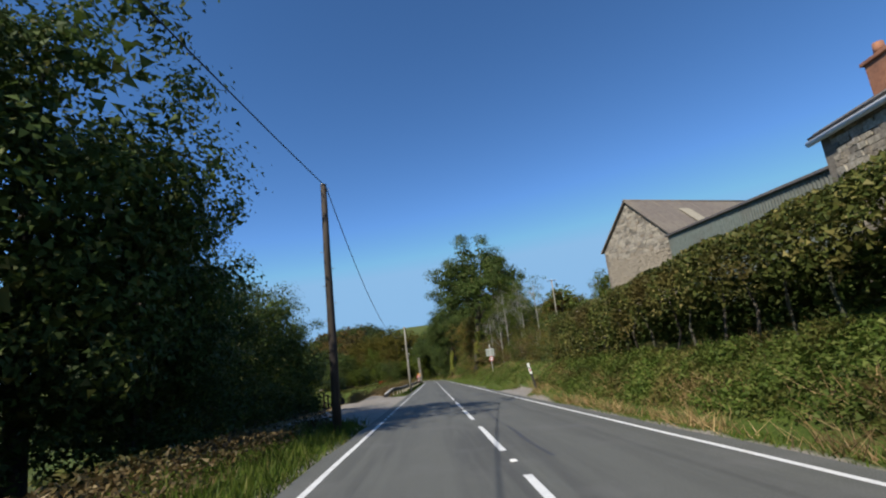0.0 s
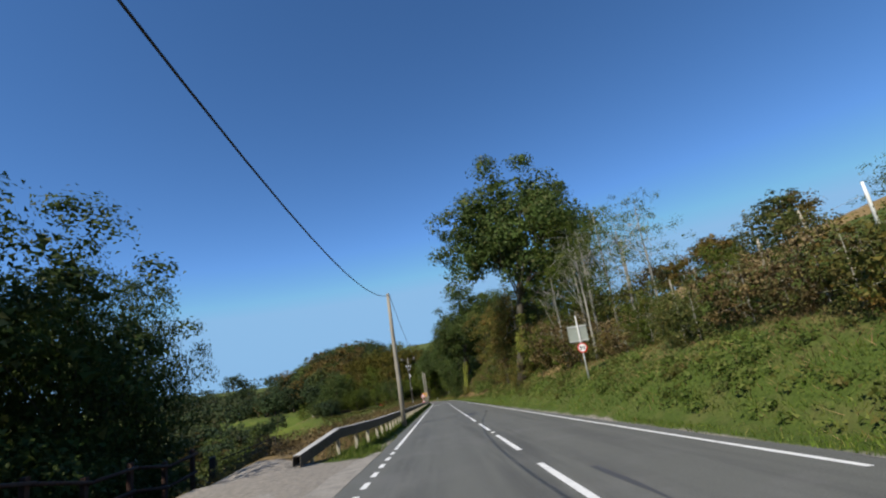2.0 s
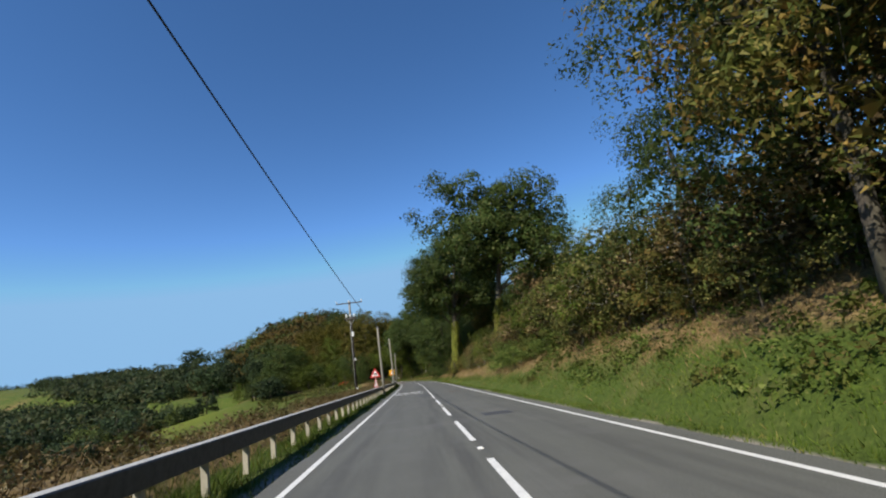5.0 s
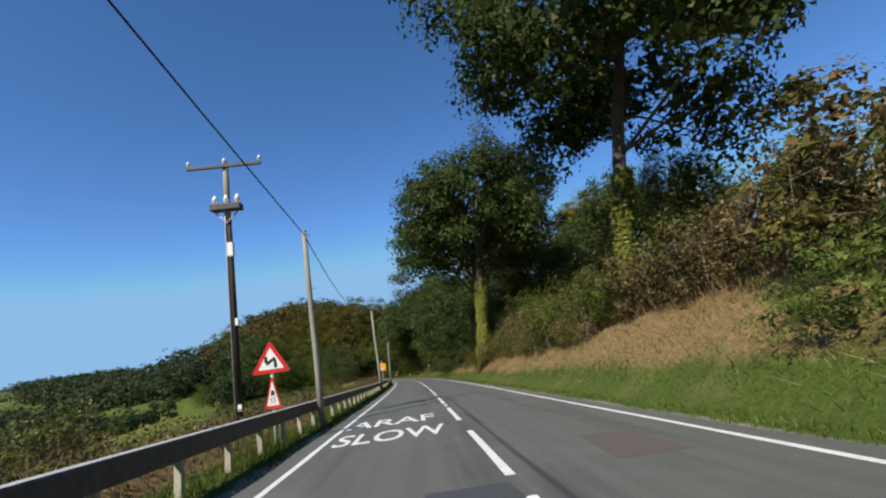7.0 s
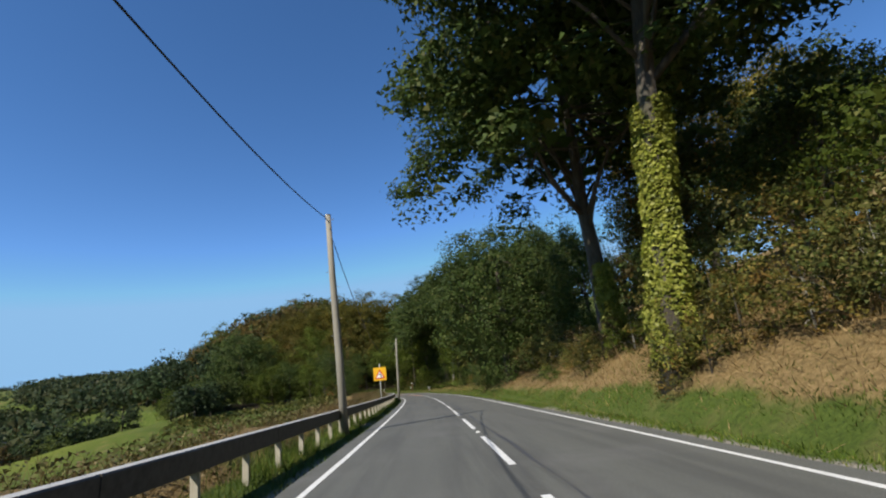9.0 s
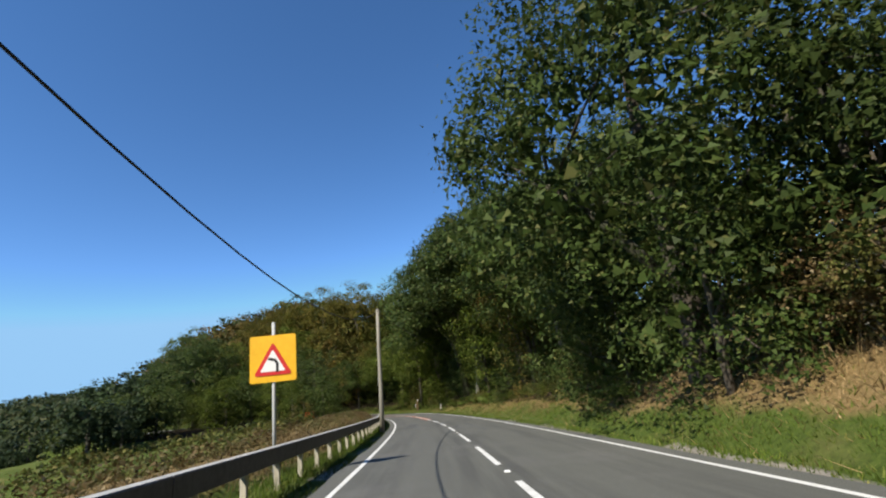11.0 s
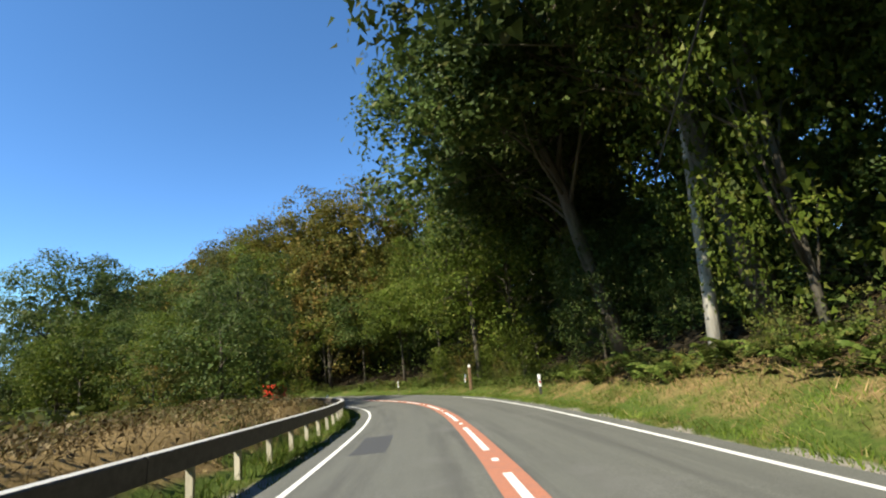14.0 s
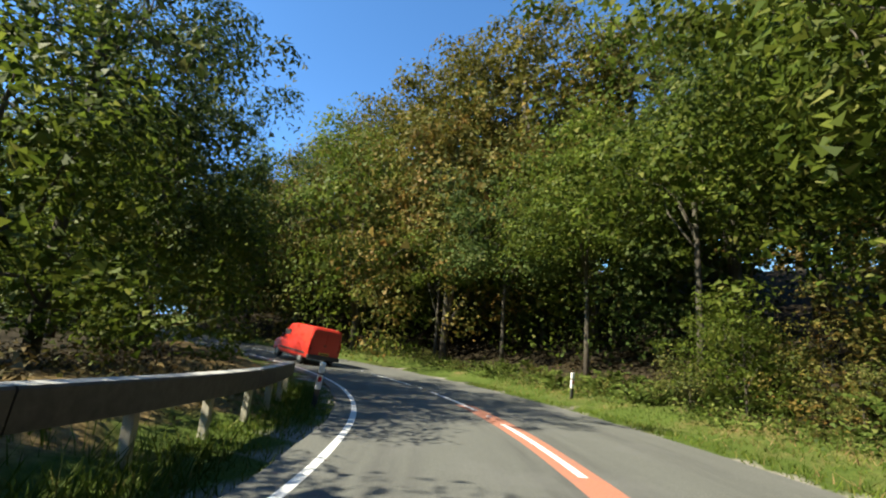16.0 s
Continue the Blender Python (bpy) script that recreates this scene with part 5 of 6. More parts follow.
BIG_OAK = tree_kind("oak", 11, 6.4, 5.4, 10.8, 150, 200, 1.42, 0.21, L_OAK, M_BARK, 0.30, lobes=.30, limbs=20, low=-.72, core=24)
BIG_OAK2 = tree_kind("oak", 23, 6.4, 5.6, 10.4, 150, 200, 1.42, 0.21, L_OAK, M_BARK, 0.28, lobes=.28, limbs=20, low=-.80, core=24)
HIGH_OAK = tree_kind("oak", 83, 7.0, 5.2, 12.6, 150, 175, 1.45, 0.215, L_OAK, M_BARK, 0.30, lobes=.30, limbs=18, low=-.70, core=22)
OAK = tree_kind("oak", 13, 6.2, 5.8, 9.6, 170, 45, 1.5, 0.30, L_OAK, M_BARK, 0.36, lobes=.30, limbs=6, low=-.80, core=6)
ASH = tree_kind("ash", 31, 4.2, 5.8, 7.4, 110, 140, 1.25, 0.165, L_ASH, M_BARK_PALE, 0.20, low=-.96, slim=.55, limbs=8)
FINE = tree_kind("ash", 33, 4.2, 5.8, 7.4, 110, 150, 1.25, 0.155, L_ASH, M_BARK, 0.18, low=-.96, lobes=.36, slim=.55, limbs=7)
BEECH = tree_kind("beech", 41, 6.0, 7.0, 9.2, 180, 130, 1.55, 0.20, L_BEECH, M_BARK, 0.36, low=-.97, lobes=.16, limbs=6)
THIN = tree_kind("birch", 47, 2.4, 3.6, 5.6, 60, 46, 0.6, 0.10, L_ASH, M_BARK_PALE, 0.085, fork=.3, lobes=.5, limbs=16, core=0)
BARE = tree_kind("birch", 49, 1.6, 4.6, 11.0, 46, 26, 0.6, 0.13, L_TURN, M_BARK_PALE, 0.17, fork=.45, lobes=.5, limbs=8, core=0)
THICK = tree_kind("thicket", 43, 3.5, 4.2, 3.6, 74, 125, 1.2, 0.145, L_ASH, M_BARK, 0.12, fork=.1, low=-.98, lobes=.40, limbs=6)
DENSE = tree_kind("oak", 87, 4.9, 7.2, 7.8, 130, 200, 1.6, 0.18, L_OAK, M_BARK, 0.26, low=-.97, lobes=.24, limbs=8, core=12)
TALL = tree_kind("thicket", 91, 5.0, 6.0, 5.8, 110, 140, 1.45, 0.155, L_ASH, M_BARK, 0.16, fork=.1, low=-.86, lobes=.38, limbs=8)
BACK = tree_kind("oak", 93, 5.0, 6.6, 6.6, 110, 30, 1.7, 0.34, L_OAK, M_BARK, 0.26, low=-.97, lobes=.25, limbs=4, core=10)
AIRY = tree_kind("ash", 35, 4.6, 5.4, 8.0, 170, 110, .95, 0.16, L_ASH, M_BARK, 0.16, low=-.8, lobes=.45, slim=.55, limbs=18, core=3)
LIP = tree_kind("oak", 97, 4.4, 4.2, 6.2, 80, 150, 1.25, 0.15, L_ASH, M_BARK, 0.11, fork=.45, low=-.32, lobes=.32, limbs=8)
ROUND = tree_kind("round_oak", 67, 6.2, 6.8, 7.4, 190, 160, 1.4, 0.185, L_OAK, M_BARK, 0.36, fork=.15, low=-.80, lobes=.12, limbs=8)
BUSH = tree_kind("shrub", 53, 2.1, 1.9, 1.6, 42, 52, 0.62, 0.105, L_HEDGE, M_BARK, 0.04, fork=.1, low=-.8, lobes=.4, limbs=5, core=5)
BUSH2 = tree_kind("shrub", 59, 1.9, 2.1, 1.8, 42, 52, 0.60, 0.10, L_ASH, M_BARK, 0.04, fork=.1, low=-.8, lobes=.45, limbs=5, core=5)
BROOM = tree_kind("shrub", 63, 2.0, 1.5, 1.3, 60, 70, 0.52, 0.11, L_FERN, M_BARK, 0.04, fork=.1, low=-.7, lobes=.35, limbs=4, core=6, slim=.3)
BRUSH = tree_kind("brush", 71, 1.9, 2.1, 1.9, 70, 40, 0.50, 0.105, L_HEDGE, M_BARK_PALE, 0.035, fork=.1, low=-.95, lobes=.35, limbs=9, core=6)
FAR = [tree_kind("far_tree", 61 + k, 4.6, 4.8, 4.9, 48, 26, 1.4, 0.44, m, M_BARK, 0.3, low=-.97, lobes=.10, limbs=1, core=12) for k, m in enumerate(FAR_LEAVES)]

NAMES = {"oak": ("oak_tree", "broad dark-green oak tree beside the road"), "ash": ("ash_tree", "tall leafy ash tree at the roadside"), "beech": ("beech_tree", "large beech tree turning orange-brown in autumn"),
         "birch": ("birch_tree", "slender pale-stemmed birch with thin foliage"), "round_oak": ("oak_tree", "round dense oak close to the road"), "thicket": ("thicket_tree", "bushy green tree leafy down to the ground"), "shrub": ("shrub", "dense green roadside shrub"),
         "brush": ("hedge_shrub", "flail-cut hedge shrub with pale broken stems"), "far_tree": ("woodland_tree", "rounded tree in the wood on the hillside")}


def plant(kind, x, y, tall, wide=None, turn=None, mat=None, label="", lift=-0.15, lean=-1.5):
    """A tree or shrub of that kind at x, y, tall metres high."""
    nm, lb = NAMES[kind.name]
    k = tall / kind.tall
    w = k if wide is None else wide * k
    turn = rng.uniform(0, 360) if turn is None else turn
    t = thing(nm, label or lb, "shrub" if kind.name in ("shrub", "brush") else "tree", group="roadside trees" if kind.name != "far_tree" else "woodland trees")
    t.matrix_basis = Matrix.Translation((x, y, gz(x, y) + lift)) @ Matrix.Rotation(radians(5), 4, "X") @ Matrix.Rotation(radians(lean), 4, "Y") @ Matrix.LocRotScale((0, 0, 0), Euler((0, 0, radians(turn))), (w, w, k))
    part("trunk", kind.trunk, t)
    c = part("crown", kind.crown, t)
    if mat:
        c.material_slots[0].link = "OBJECT"
        c.material_slots[0].material = mat
    return t


def plant_top(kind, x, y, top, wide=None, **more):
    """As plant(), with the height of its top over the road's plane."""
    return plant(kind, x, y, top - gz(x, y), wide, **more)


g_pick = random.Random(15)
# the dark group by the lay-by
for x, y, h, w in ((-11.6, 12.8, 14.6, .95), (-12.4, 9.6, 12.0, .95), (-16.5, 8.0, 13.0, 1.0), (-12.6, 19.5, 9.4, 1.1), (-15.2, 25.5, 9.0, 1.1), (-15.6, 31.5, 9.6, 1.1),
                   (-16.0, 37.5, 10.2, 1.1), (-16.6, 43.5, 10.6, 1.1), (-17.0, 49.4, 8.8, .95), (-21.0, 35.0, 9.5, 1.1), (-22.5, 45.0, 9.5, 1.1), (-10.4, 15.4, 10.2, .85)):
    plant_top(DENSE, x, y, h, w, label="dark leafy tree by the lay-by, shading the road")
for x, y, h in ((-11.0, 6.0, 3.6), (-10.2, 10.0, 3.2), (-9.8, 14.5, 3.4), (-11.0, 18.5, 3.6), (-11.6, 23.0, 3.4), (-12.2, 27.0, 3.4), (-12.6, 31.0, 3.5), (-13.0, 35.0, 3.2), (-13.6, 39.0, 3.0), (-14.2, 43.0, 3.4), (-14.4, 47.0, 3.8), (-15.4, 51.0, 4.4), (-18.0, 53.0, 4.6)):
    plant(BUSH, x, y, h, 1.25, mat=L_OAK)

plant(TALL, -15.4, 50.8, 11.0, .52, mat=L_OAK, label="dark bushy tree at the end of the lay-by")
plant(TALL, -14.6, 46.0, 10.0, .55, mat=L_OAK, label="dark bushy tree at the end of the lay-by")

# trees on the bank, one by one along the road
plant_top(BIG_OAK, 5.4, 67.0, 20.0, .97, turn=40, lean=7.5, label="great spreading oak on the roadside bank")
plant_top(BIG_OAK2, 7.2, 115.8, 21.0, .94, turn=200, lean=8, lift=-.3, label="great oak with an ivy-clad trunk on the bank")
plant_top(HIGH_OAK, 5.0, 139.0, 21.6, .95, turn=30, lean=5, label="tall oak with a pale ivy-clad trunk on the bank")
plant_top(HIGH_OAK, 7.1, 148.0, 19.8, 1.30, turn=250, lean=-3, lift=-.6, label="oak whose long limbs hang over the road")
plant_top(BEECH, 24.0, 155.0, 22.0, .95, label="beech turning brown above the bank")
plant_top(OAK, 33.0, 161.0, 27.0, 1.0)
plant_top(BEECH, 14.0, 152.0, 17.0, 1.0, mat=L_TURN, label="beech turning brown close behind an oak")
plant_top(BEECH, 20.0, 163.0, 18.5, 1.0, mat=L_OAK, label="tall dark beech beside the bend of the bank")
plant(ROUND, 5.9, 168.5, 14.2, 1.05, 75, mat=L_OAK)
plant(THICK, 5.0, 166.0, 6.0, 1.0, mat=L_OAK)
plant(TALL, 9.8, 157.5, 7.6, .9, mat=L_OAK)
plant(THICK, 7.6, 164.0, 8.0, 1.0, mat=L_OAK)
plant(THICK, 6.2, 174.5, 8.0, 1.0, mat=L_OAK)
for x, y, h in ((7.5, 54.0, 7.5), (8.8, 56.5, 8.5), (7.0, 58.2, 7.0), (9.5, 60.5, 10.5), (10.5, 54.5, 7.5), (11.0, 58.5, 9.5), (12.6, 55.5, 8.0)):
    plant(THIN, x, y, h)
for x, y, h, kd in ((8.6, 70.0, 6.0, FINE), (7.2, 75.0, 9.6, ASH), (7.6, 80.0, 10.5, FINE), (5.9, 77.2, 9.6, FINE), (9.2, 86.0, 8.0, FINE), (12.0, 80.0, 10.0, OAK)):
    plant(kd, x, y, h, 0.95, mat=(L_OAK, L_TURN)[int(y) % 2])
for x, y, h, kd, m in ((14.0, 121.0, 7.0, FINE, L_TURN), (15.0, 130.0, 8.0, OAK, None), (15.0, 143.0, 7.5, OAK, None), (20.0, 148.0, 9.0, OAK, None), (31.0, 174.0, 16.0, OAK, None), (12.5, 180.0, 11.0, ASH, L_OAK)):
    plant(kd, x, y, h, 1.0, mat=m)
for s_, n_, h in ((26.6, 7.6, 2.8), (28.5, 8.2, 3.0), (31.0, 8.8, 2.8), (29.6, 7.0, 1.7), (33.2, 8.0, 2.2), (26.0, 6.0, 1.6)):
    x, y = bank_xy(s_, n_)
    plant(BUSH, x, y, h, 1.2, mat=g_pick.choice((L_HEDGE, L_TURN, L_OAK)), label="brambly scrub beside the field entrance")
# the cut hedge along the bank top
for s0, s1, n0, n1, h0, h1 in ((33, 56, 7.6, 8.8, 1.6, 2.6), (56, 84, 7.0, 8.4, 2.6, 4.4), (84, 93, 7.0, 8.4, 3.2, 5.0), (93, 101, 7.0, 8.0, 3.6, 4.8), (101, 108, 7.0, 8.0, 2.8, 3.8), (108, 136, 7.0, 8.2, 2.2, 3.4), (116, 137, 6.1, 6.9, 1.5, 2.6), (141, 165, 7.0, 8.4, 2.0, 3.4)):
    s_ = s0
    while s_ < s1:
        x, y = bank_xy(s_, g_pick.uniform(n0, n1))
        plant(BRUSH, x, y, g_pick.uniform(h0, h1), g_pick.uniform(.95, 1.2), mat=g_pick.choice((L_HEDGE, L_HEDGE, L_TURN, L_DEAD, L_ASH)), lift=-.3)
        s_ += 1.25
# the dark wood on the slope before the bend: high crowns, open beneath, leafy at its edges
for s_, n_, h, kd, m, lean in ((179, 8.6, 12, FINE, L_OAK, -3), (184.5, 8.6, 15, BIG_OAK2, L_OAK, -6), (191, 8.2, 14, FINE, L_ASH, -3), (197, 9.4, 19, HIGH_OAK, None, -6), (203.5, 9.8, 18.5, HIGH_OAK, None, -2), (211, 9.6, 19.5, HIGH_OAK, L_OAK, -10), (219, 9.2, 19.0, HIGH_OAK, None, -12), (224.5, 11.4, 17, HIGH_OAK, None, -8),
                               (181, 14, 15, OAK, None, 0), (188, 15, 16, OAK, None, 0), (195, 15, 16, OAK, None, 0), (203, 15, 16, OAK, None, 0), (212, 15, 16, OAK, None, 0), (220, 15, 16, OAK, None, 0),
                               (184, 12.5, 9, BACK, None, 0), (190, 13, 9, BACK, None, 0), (196, 13, 9, BACK, None, 0), (202, 13, 9, BACK, None, 0), (208, 13, 9, BACK, None, 0), (214, 13, 9, BACK, None, 0), (220, 13.5, 9, BACK, None, 0), (226, 14.5, 10, BACK, None, 0), (229, 12.6, 8, BACK, None, 0), (223, 12.4, 8, BACK, None, 0),
                               (225, 12.5, 12, OAK, None, -4), (196, 24, 18, OAK, None, 0), (208, 24, 18, OAK, None, 0)):
    x, y = bank_xy(s_, n_)
    plant(kd, x, y, h, 1.2 if kd is HIGH_OAK else 1.0, mat=m, lean=lean)
for s_, n_, h, m in ((178, 7.4, 3.6, L_OAK), (182, 7.6, 2.6, L_OAK), (187, 7.8, 2.8, L_OAK), (193.5, 7.2, 3.4, L_OAK), (227.5, 9.2, 4.0, None)):
    x, y = bank_xy(s_, n_)
    plant(THICK, x, y, h, 1.15, mat=m)
x, y = bank_xy(211.7, 8.0)
plant(BARE, x, y, 17.0, 1.0, lean=3, label="tall pale-trunked birch standing before the dark wood")
for k in range(8):
    x, y = bank_xy(196.5 + k * 3.6, 11.6 + .8 * (k % 2))
    plant(THICK, x, y, 5.2 + 1.4 * ((k * 3) % 4) / 3, 1.1, mat=L_OAK, label="shaded undergrowth below the high oaks")
    x, y = bank_xy(198.5 + k * 3.5, 10.2 + .5 * (k % 2))
    plant(THICK, x, y, 3.6 + .9 * ((k * 5) % 4) / 3, .95, mat=L_OAK, label="shaded undergrowth below the high oaks")
for s_, n_, h, w, m in ((190.5, 8.4, 11.0, .72, L_TURN), (208.5, 8.6, 11.5, .66, L_ASH), (219.5, 8.5, 6.5, .8, L_OAK)):
    x, y = bank_xy(s_, n_)
    plant(TALL, x, y, h, w, mat=m, label="leafy tree at the edge of the dark wood")
# outside of the bend
for s_, n_, h, kd, m in ((230, 9.6, 13.0, TALL, None), (234.5, 10.0, 13.5, FINE, None), (238.5, 8.6, 11, LIP, L_ASH), (242.5, 8.0, 10.4, LIP, None), (247, 7.8, 10.0, LIP, L_OAK), (251.5, 7.8, 9.6, LIP, None), (256, 8.0, 9.8, LIP, None), (261, 8.2, 9.8, LIP, L_TURN), (242, 12.5, 8, BACK, None), (248, 12.5, 8, BACK, None), (254, 12.5, 8, BACK, None), (260, 12.5, 8, BACK, None),
                         (240, 13.0, 14.5, TALL, L_OAK), (246, 13.6, 14.5, TALL, None), (252, 13.0, 13, TALL, L_OAK), (258, 13.0, 12, TALL, None), (231.5, 6.9, 16.5, AIRY, None), (228, 15, 18, ASH, None), (234, 16, 19, ASH, None), (240, 18.5, 17, OAK, None), (247.5, 19, 16, OAK, L_ASH), (254, 18, 15, OAK, L_ASH)):
    x, y = bank_xy(s_, n_)
    plant(kd, x, y, h, 1.05, mat=m, lift=-.15)
for s_, n_, h in ((229.5, 8.0, 3.6), (233, 8.2, 4.0), (237, 7.6, 3.0)):
    x, y = bank_xy(s_, n_)
    plant(THICK, x, y, h, 1.2, mat=g_pick.choice((L_ASH, L_TURN)))
for x, y, top in ((-19.5, 255.0, 28.3), (-27.0, 257.0, 28.0), (-34.5, 259.0, 26.0), (-41.0, 261.0, 25.5), (-12.0, 256.0, 27.5)):
    plant_top(BEECH, x, y, top, .95)
for x, y, top, kd, m in ((-31.0, 251.0, 19.0, TALL, None), (-38.0, 252.0, 18.0, TALL, L_TURN), (-44.5, 252.5, 17.0, TALL, None), (-23.0, 250.0, 18.5, TALL, L_TURN), (-50.0, 256.0, 18.0, TALL, L_TURN)):
    plant_top(kd, x, y, top, .95, mat=m)
# inside of the bend
for x, y, h, kd, m in ((-19.2, 226.4, 5.6, THICK, None), (-18.6, 221.4, 6.3, THICK, L_OAK), (-23.6, 223.5, 5.8, THICK, None), (-20.6, 219.0, 3.6, BUSH2, L_TURN), (-23.0, 231.2, 6.4, THICK, None), (-28.5, 231.5, 8.4, TALL, None),
                       (-34.0, 234.6, 8.6, TALL, L_OAK), (-36.5, 237.5, 8.8, TALL, None), (-41.0, 238.5, 8.0, THICK, None), (-37.0, 232.0, 8.0, THICK, None), (-45.0, 238.0, 7.0, TALL, None)):
    plant(kd, x, y, h, 1.1, mat=m)
for x, y, h, kd in ((-25.0, 232.5, 10.6, AIRY), (-21.6, 228.4, 11.2, AIRY)):
    plant(kd, x, y, h, 1.0, mat=L_OAK, label="airy tree with thin boughs over the inside of the bend")
plant_top(ROUND, -47.4, 242.0, 17.8, 1.0, label="big dark oak standing alone beyond the bend")

for k in range(6):
    x, y = bank_xy(264 + 4 * k, -8.6 - .5 * (k % 2))
    plant(THICK, x, y, 5.6 + 1.2 * ((k * 2) % 3) / 2, 1.1, mat=(L_OAK, L_ASH)[k % 2], label="leafy thicket along the road past the bend")

# shrubs: brush on the bank top and foot
r2 = random.Random(21)
for s0, s1, step, n0, n1, h0, h1, kinds in ((30, 66, 2.4, 10.5, 15.0, 1.8, 3.4, (BUSH, BUSH2)), (64, 104, 2.4, 6.4, 8.0, 1.4, 2.6, (BUSH, BUSH2)), (116, 168, 2.4, 8.6, 10.0, 2.2, 3.9, (BUSH, BUSH2)),
                                            (172, 179, 1.9, 6.3, 8.4, 1.6, 3.0, (BUSH, BUSH2)), (179, 196, 1.6, 6.0, 7.0, .7, 1.5, (BUSH, BUSH2)), (196, 225, 1.9, 6.4, 7.4, .7, 1.4, (BUSH, BUSH2)), (225, 238, 1.2, 6.2, 7.6, 1.3, 2.8, (BUSH2, BUSH)), (238, 254, 2.0, 5.9, 6.8, .6, 1.1, (BUSH2, BUSH)), (254, 264, 1.8, 5.9, 7.4, .9, 1.7, (BUSH2, BUSH))):
    s_ = s0
    while s_ < s1:
        x, y = bank_xy(s_ + r2.uniform(-.5, .5), r2.uniform(n0, n1))
        plant(r2.choice(kinds), x, y, r2.uniform(h0, h1), r2.uniform(.9, 1.25), mat=r2.choice((None, L_HEDGE, L_TURN, L_ASH)))
        s_ += step
for s_, n_, h in ((66.2, 4.9, 1.3), (66.4, 5.6, 2.2), (67.2, 6.3, 2.6), (68.2, 5.4, 2.4), (115.2, 6.7, 1.0), (115.4, 7.6, 1.3), (116.2, 7.0, 1.0), (137.6, 5.2, 1.8), (137.4, 6.0, 2.0), (138.6, 4.8, 1.5), (139.0, 6.6, 2.2), (147.0, 5.6, 1.8), (148.6, 6.0, 2.0)):
    x, y = bank_xy(s_, n_)
    plant(BUSH2, x, y, h, 1.1, mat=L_TURN, label="brown and green brush round the foot of an oak")
for s_, n_, h in ((99.8, 5.7, 1.6), (101.4, 5.6, 1.8), (103.0, 5.7, 1.9), (104.6, 5.5, 1.6), (106.0, 5.3, 1.1), (98.4, 6.2, 1.5), (96.0, 6.4, 1.4), (94.6, 6.6, 1.5), (152.0, 5.4, 1.0), (171.0, 5.4, 1.2)):
    x, y = bank_xy(s_, n_)
    plant(BROOM, x, y, h, 1.15, label="rounded dark-green broom bush on the bank")
for s0, s1, n0, n1 in ((50, 112, -13, -8.5), (112, 190, -13, -9.5), (205, 232, -17, -11)):
    s_ = s0
    while s_ < s1:
        x, y = bank_xy(s_, r2.uniform(n0, n1))
        plant(r2.choice((BUSH, BUSH2)), x, y, r2.uniform(1.0, 2.0), r2.uniform(1.0, 1.4), mat=r2.choice((L_HEDGE, L_TURN, L_DEAD)))
        s_ += r2.uniform(4.0, 8.0)


# woods on the hillside and over the valley
def clear_of_road(x, y, d):
    s_, n_ = frenet(np.array([x]), np.array([y]))
    return abs(n_[0]) > d


g2 = random.Random(77)
IN_FIELD = lambda x, y: ((x + 66) / 14) ** 2 + ((y - 217) / 19) ** 2 < 1


def wood(count, cx, cy, rx, ry, h0, h1, kinds, turn=0.0, keep=9.0):
    c, s_ = math.cos(radians(turn)), math.sin(radians(turn))
    for _ in range(count):
        a, r = g2.uniform(0, 2 * math.pi), math.sqrt(g2.random())
        u, v = math.cos(a) * r * rx, math.sin(a) * r * ry
        x, y = cx + u * c - v * s_, cy + u * s_ + v * c
        if clear_of_road(x, y, keep) and not IN_FIELD(x, y):
            plant(FAR[g2.choice(kinds)], x, y, g2.uniform(h0, h1), g2.uniform(.95, 1.25))


wood(36, -48, 292, 30, 30, 12, 17, (0, 1, 2, 2, 3, 3), -30, 14)
wood(30, -72, 335, 34, 24, 11, 16, (0, 0, 0, 1, 2, 3), -30)
wood(36, -100, 290, 36, 30, 8, 14, (0, 0, 0, 1, 3), -30)
wood(34, -72, 266, 28, 14, 9, 15, (0, 0, 0, 3), -20, 11)
wood(14, -58, 253, 8, 8, 7, 10, (0, 0, 3), 0, 9)
wood(18, -47, 222, 6, 12, 4.5, 7, (0, 0, 3), 20, 10)
wood(22, -80, 250, 24, 6, 6, 8.5, (0, 0, 3), -8, 11)
wood(30, -98, 246, 32, 26, 7, 9.5, (0, 0, 0, 3), -20, 11)
wood(26, -102, 214, 18, 26, 7, 10, (0, 0, 1, 3), 10)
wood(22, -75, 172, 26, 12, 5, 8, (0, 0, 1, 3), -25)
wood(15, -62, 140, 22, 26, 4, 7, (0, 1, 3))
wood(13, -52, 92, 22, 34, 3.5, 6, (0, 1, 3))
wood(10, 82, 150, 16, 34, 10, 15, (0, 1, 3, 2), 0, 40)
wood(12, 52, 200, 12, 40, 10, 15, (0, 1, 3, 2), 0, 38)
wood(14, 6, 278, 24, 14, 12, 16, (0, 2, 3), 0, 14)
for x, y, h in ((-330, 783, 24), (-318, 790, 16), (-264, 770, 17), (-662, 965, 20), (-650, 985, 14)):
    plant(FAR[0], x, y, h * 1.25, 1.2, lift=-h * .12, label="round dark tree on the far ridge")
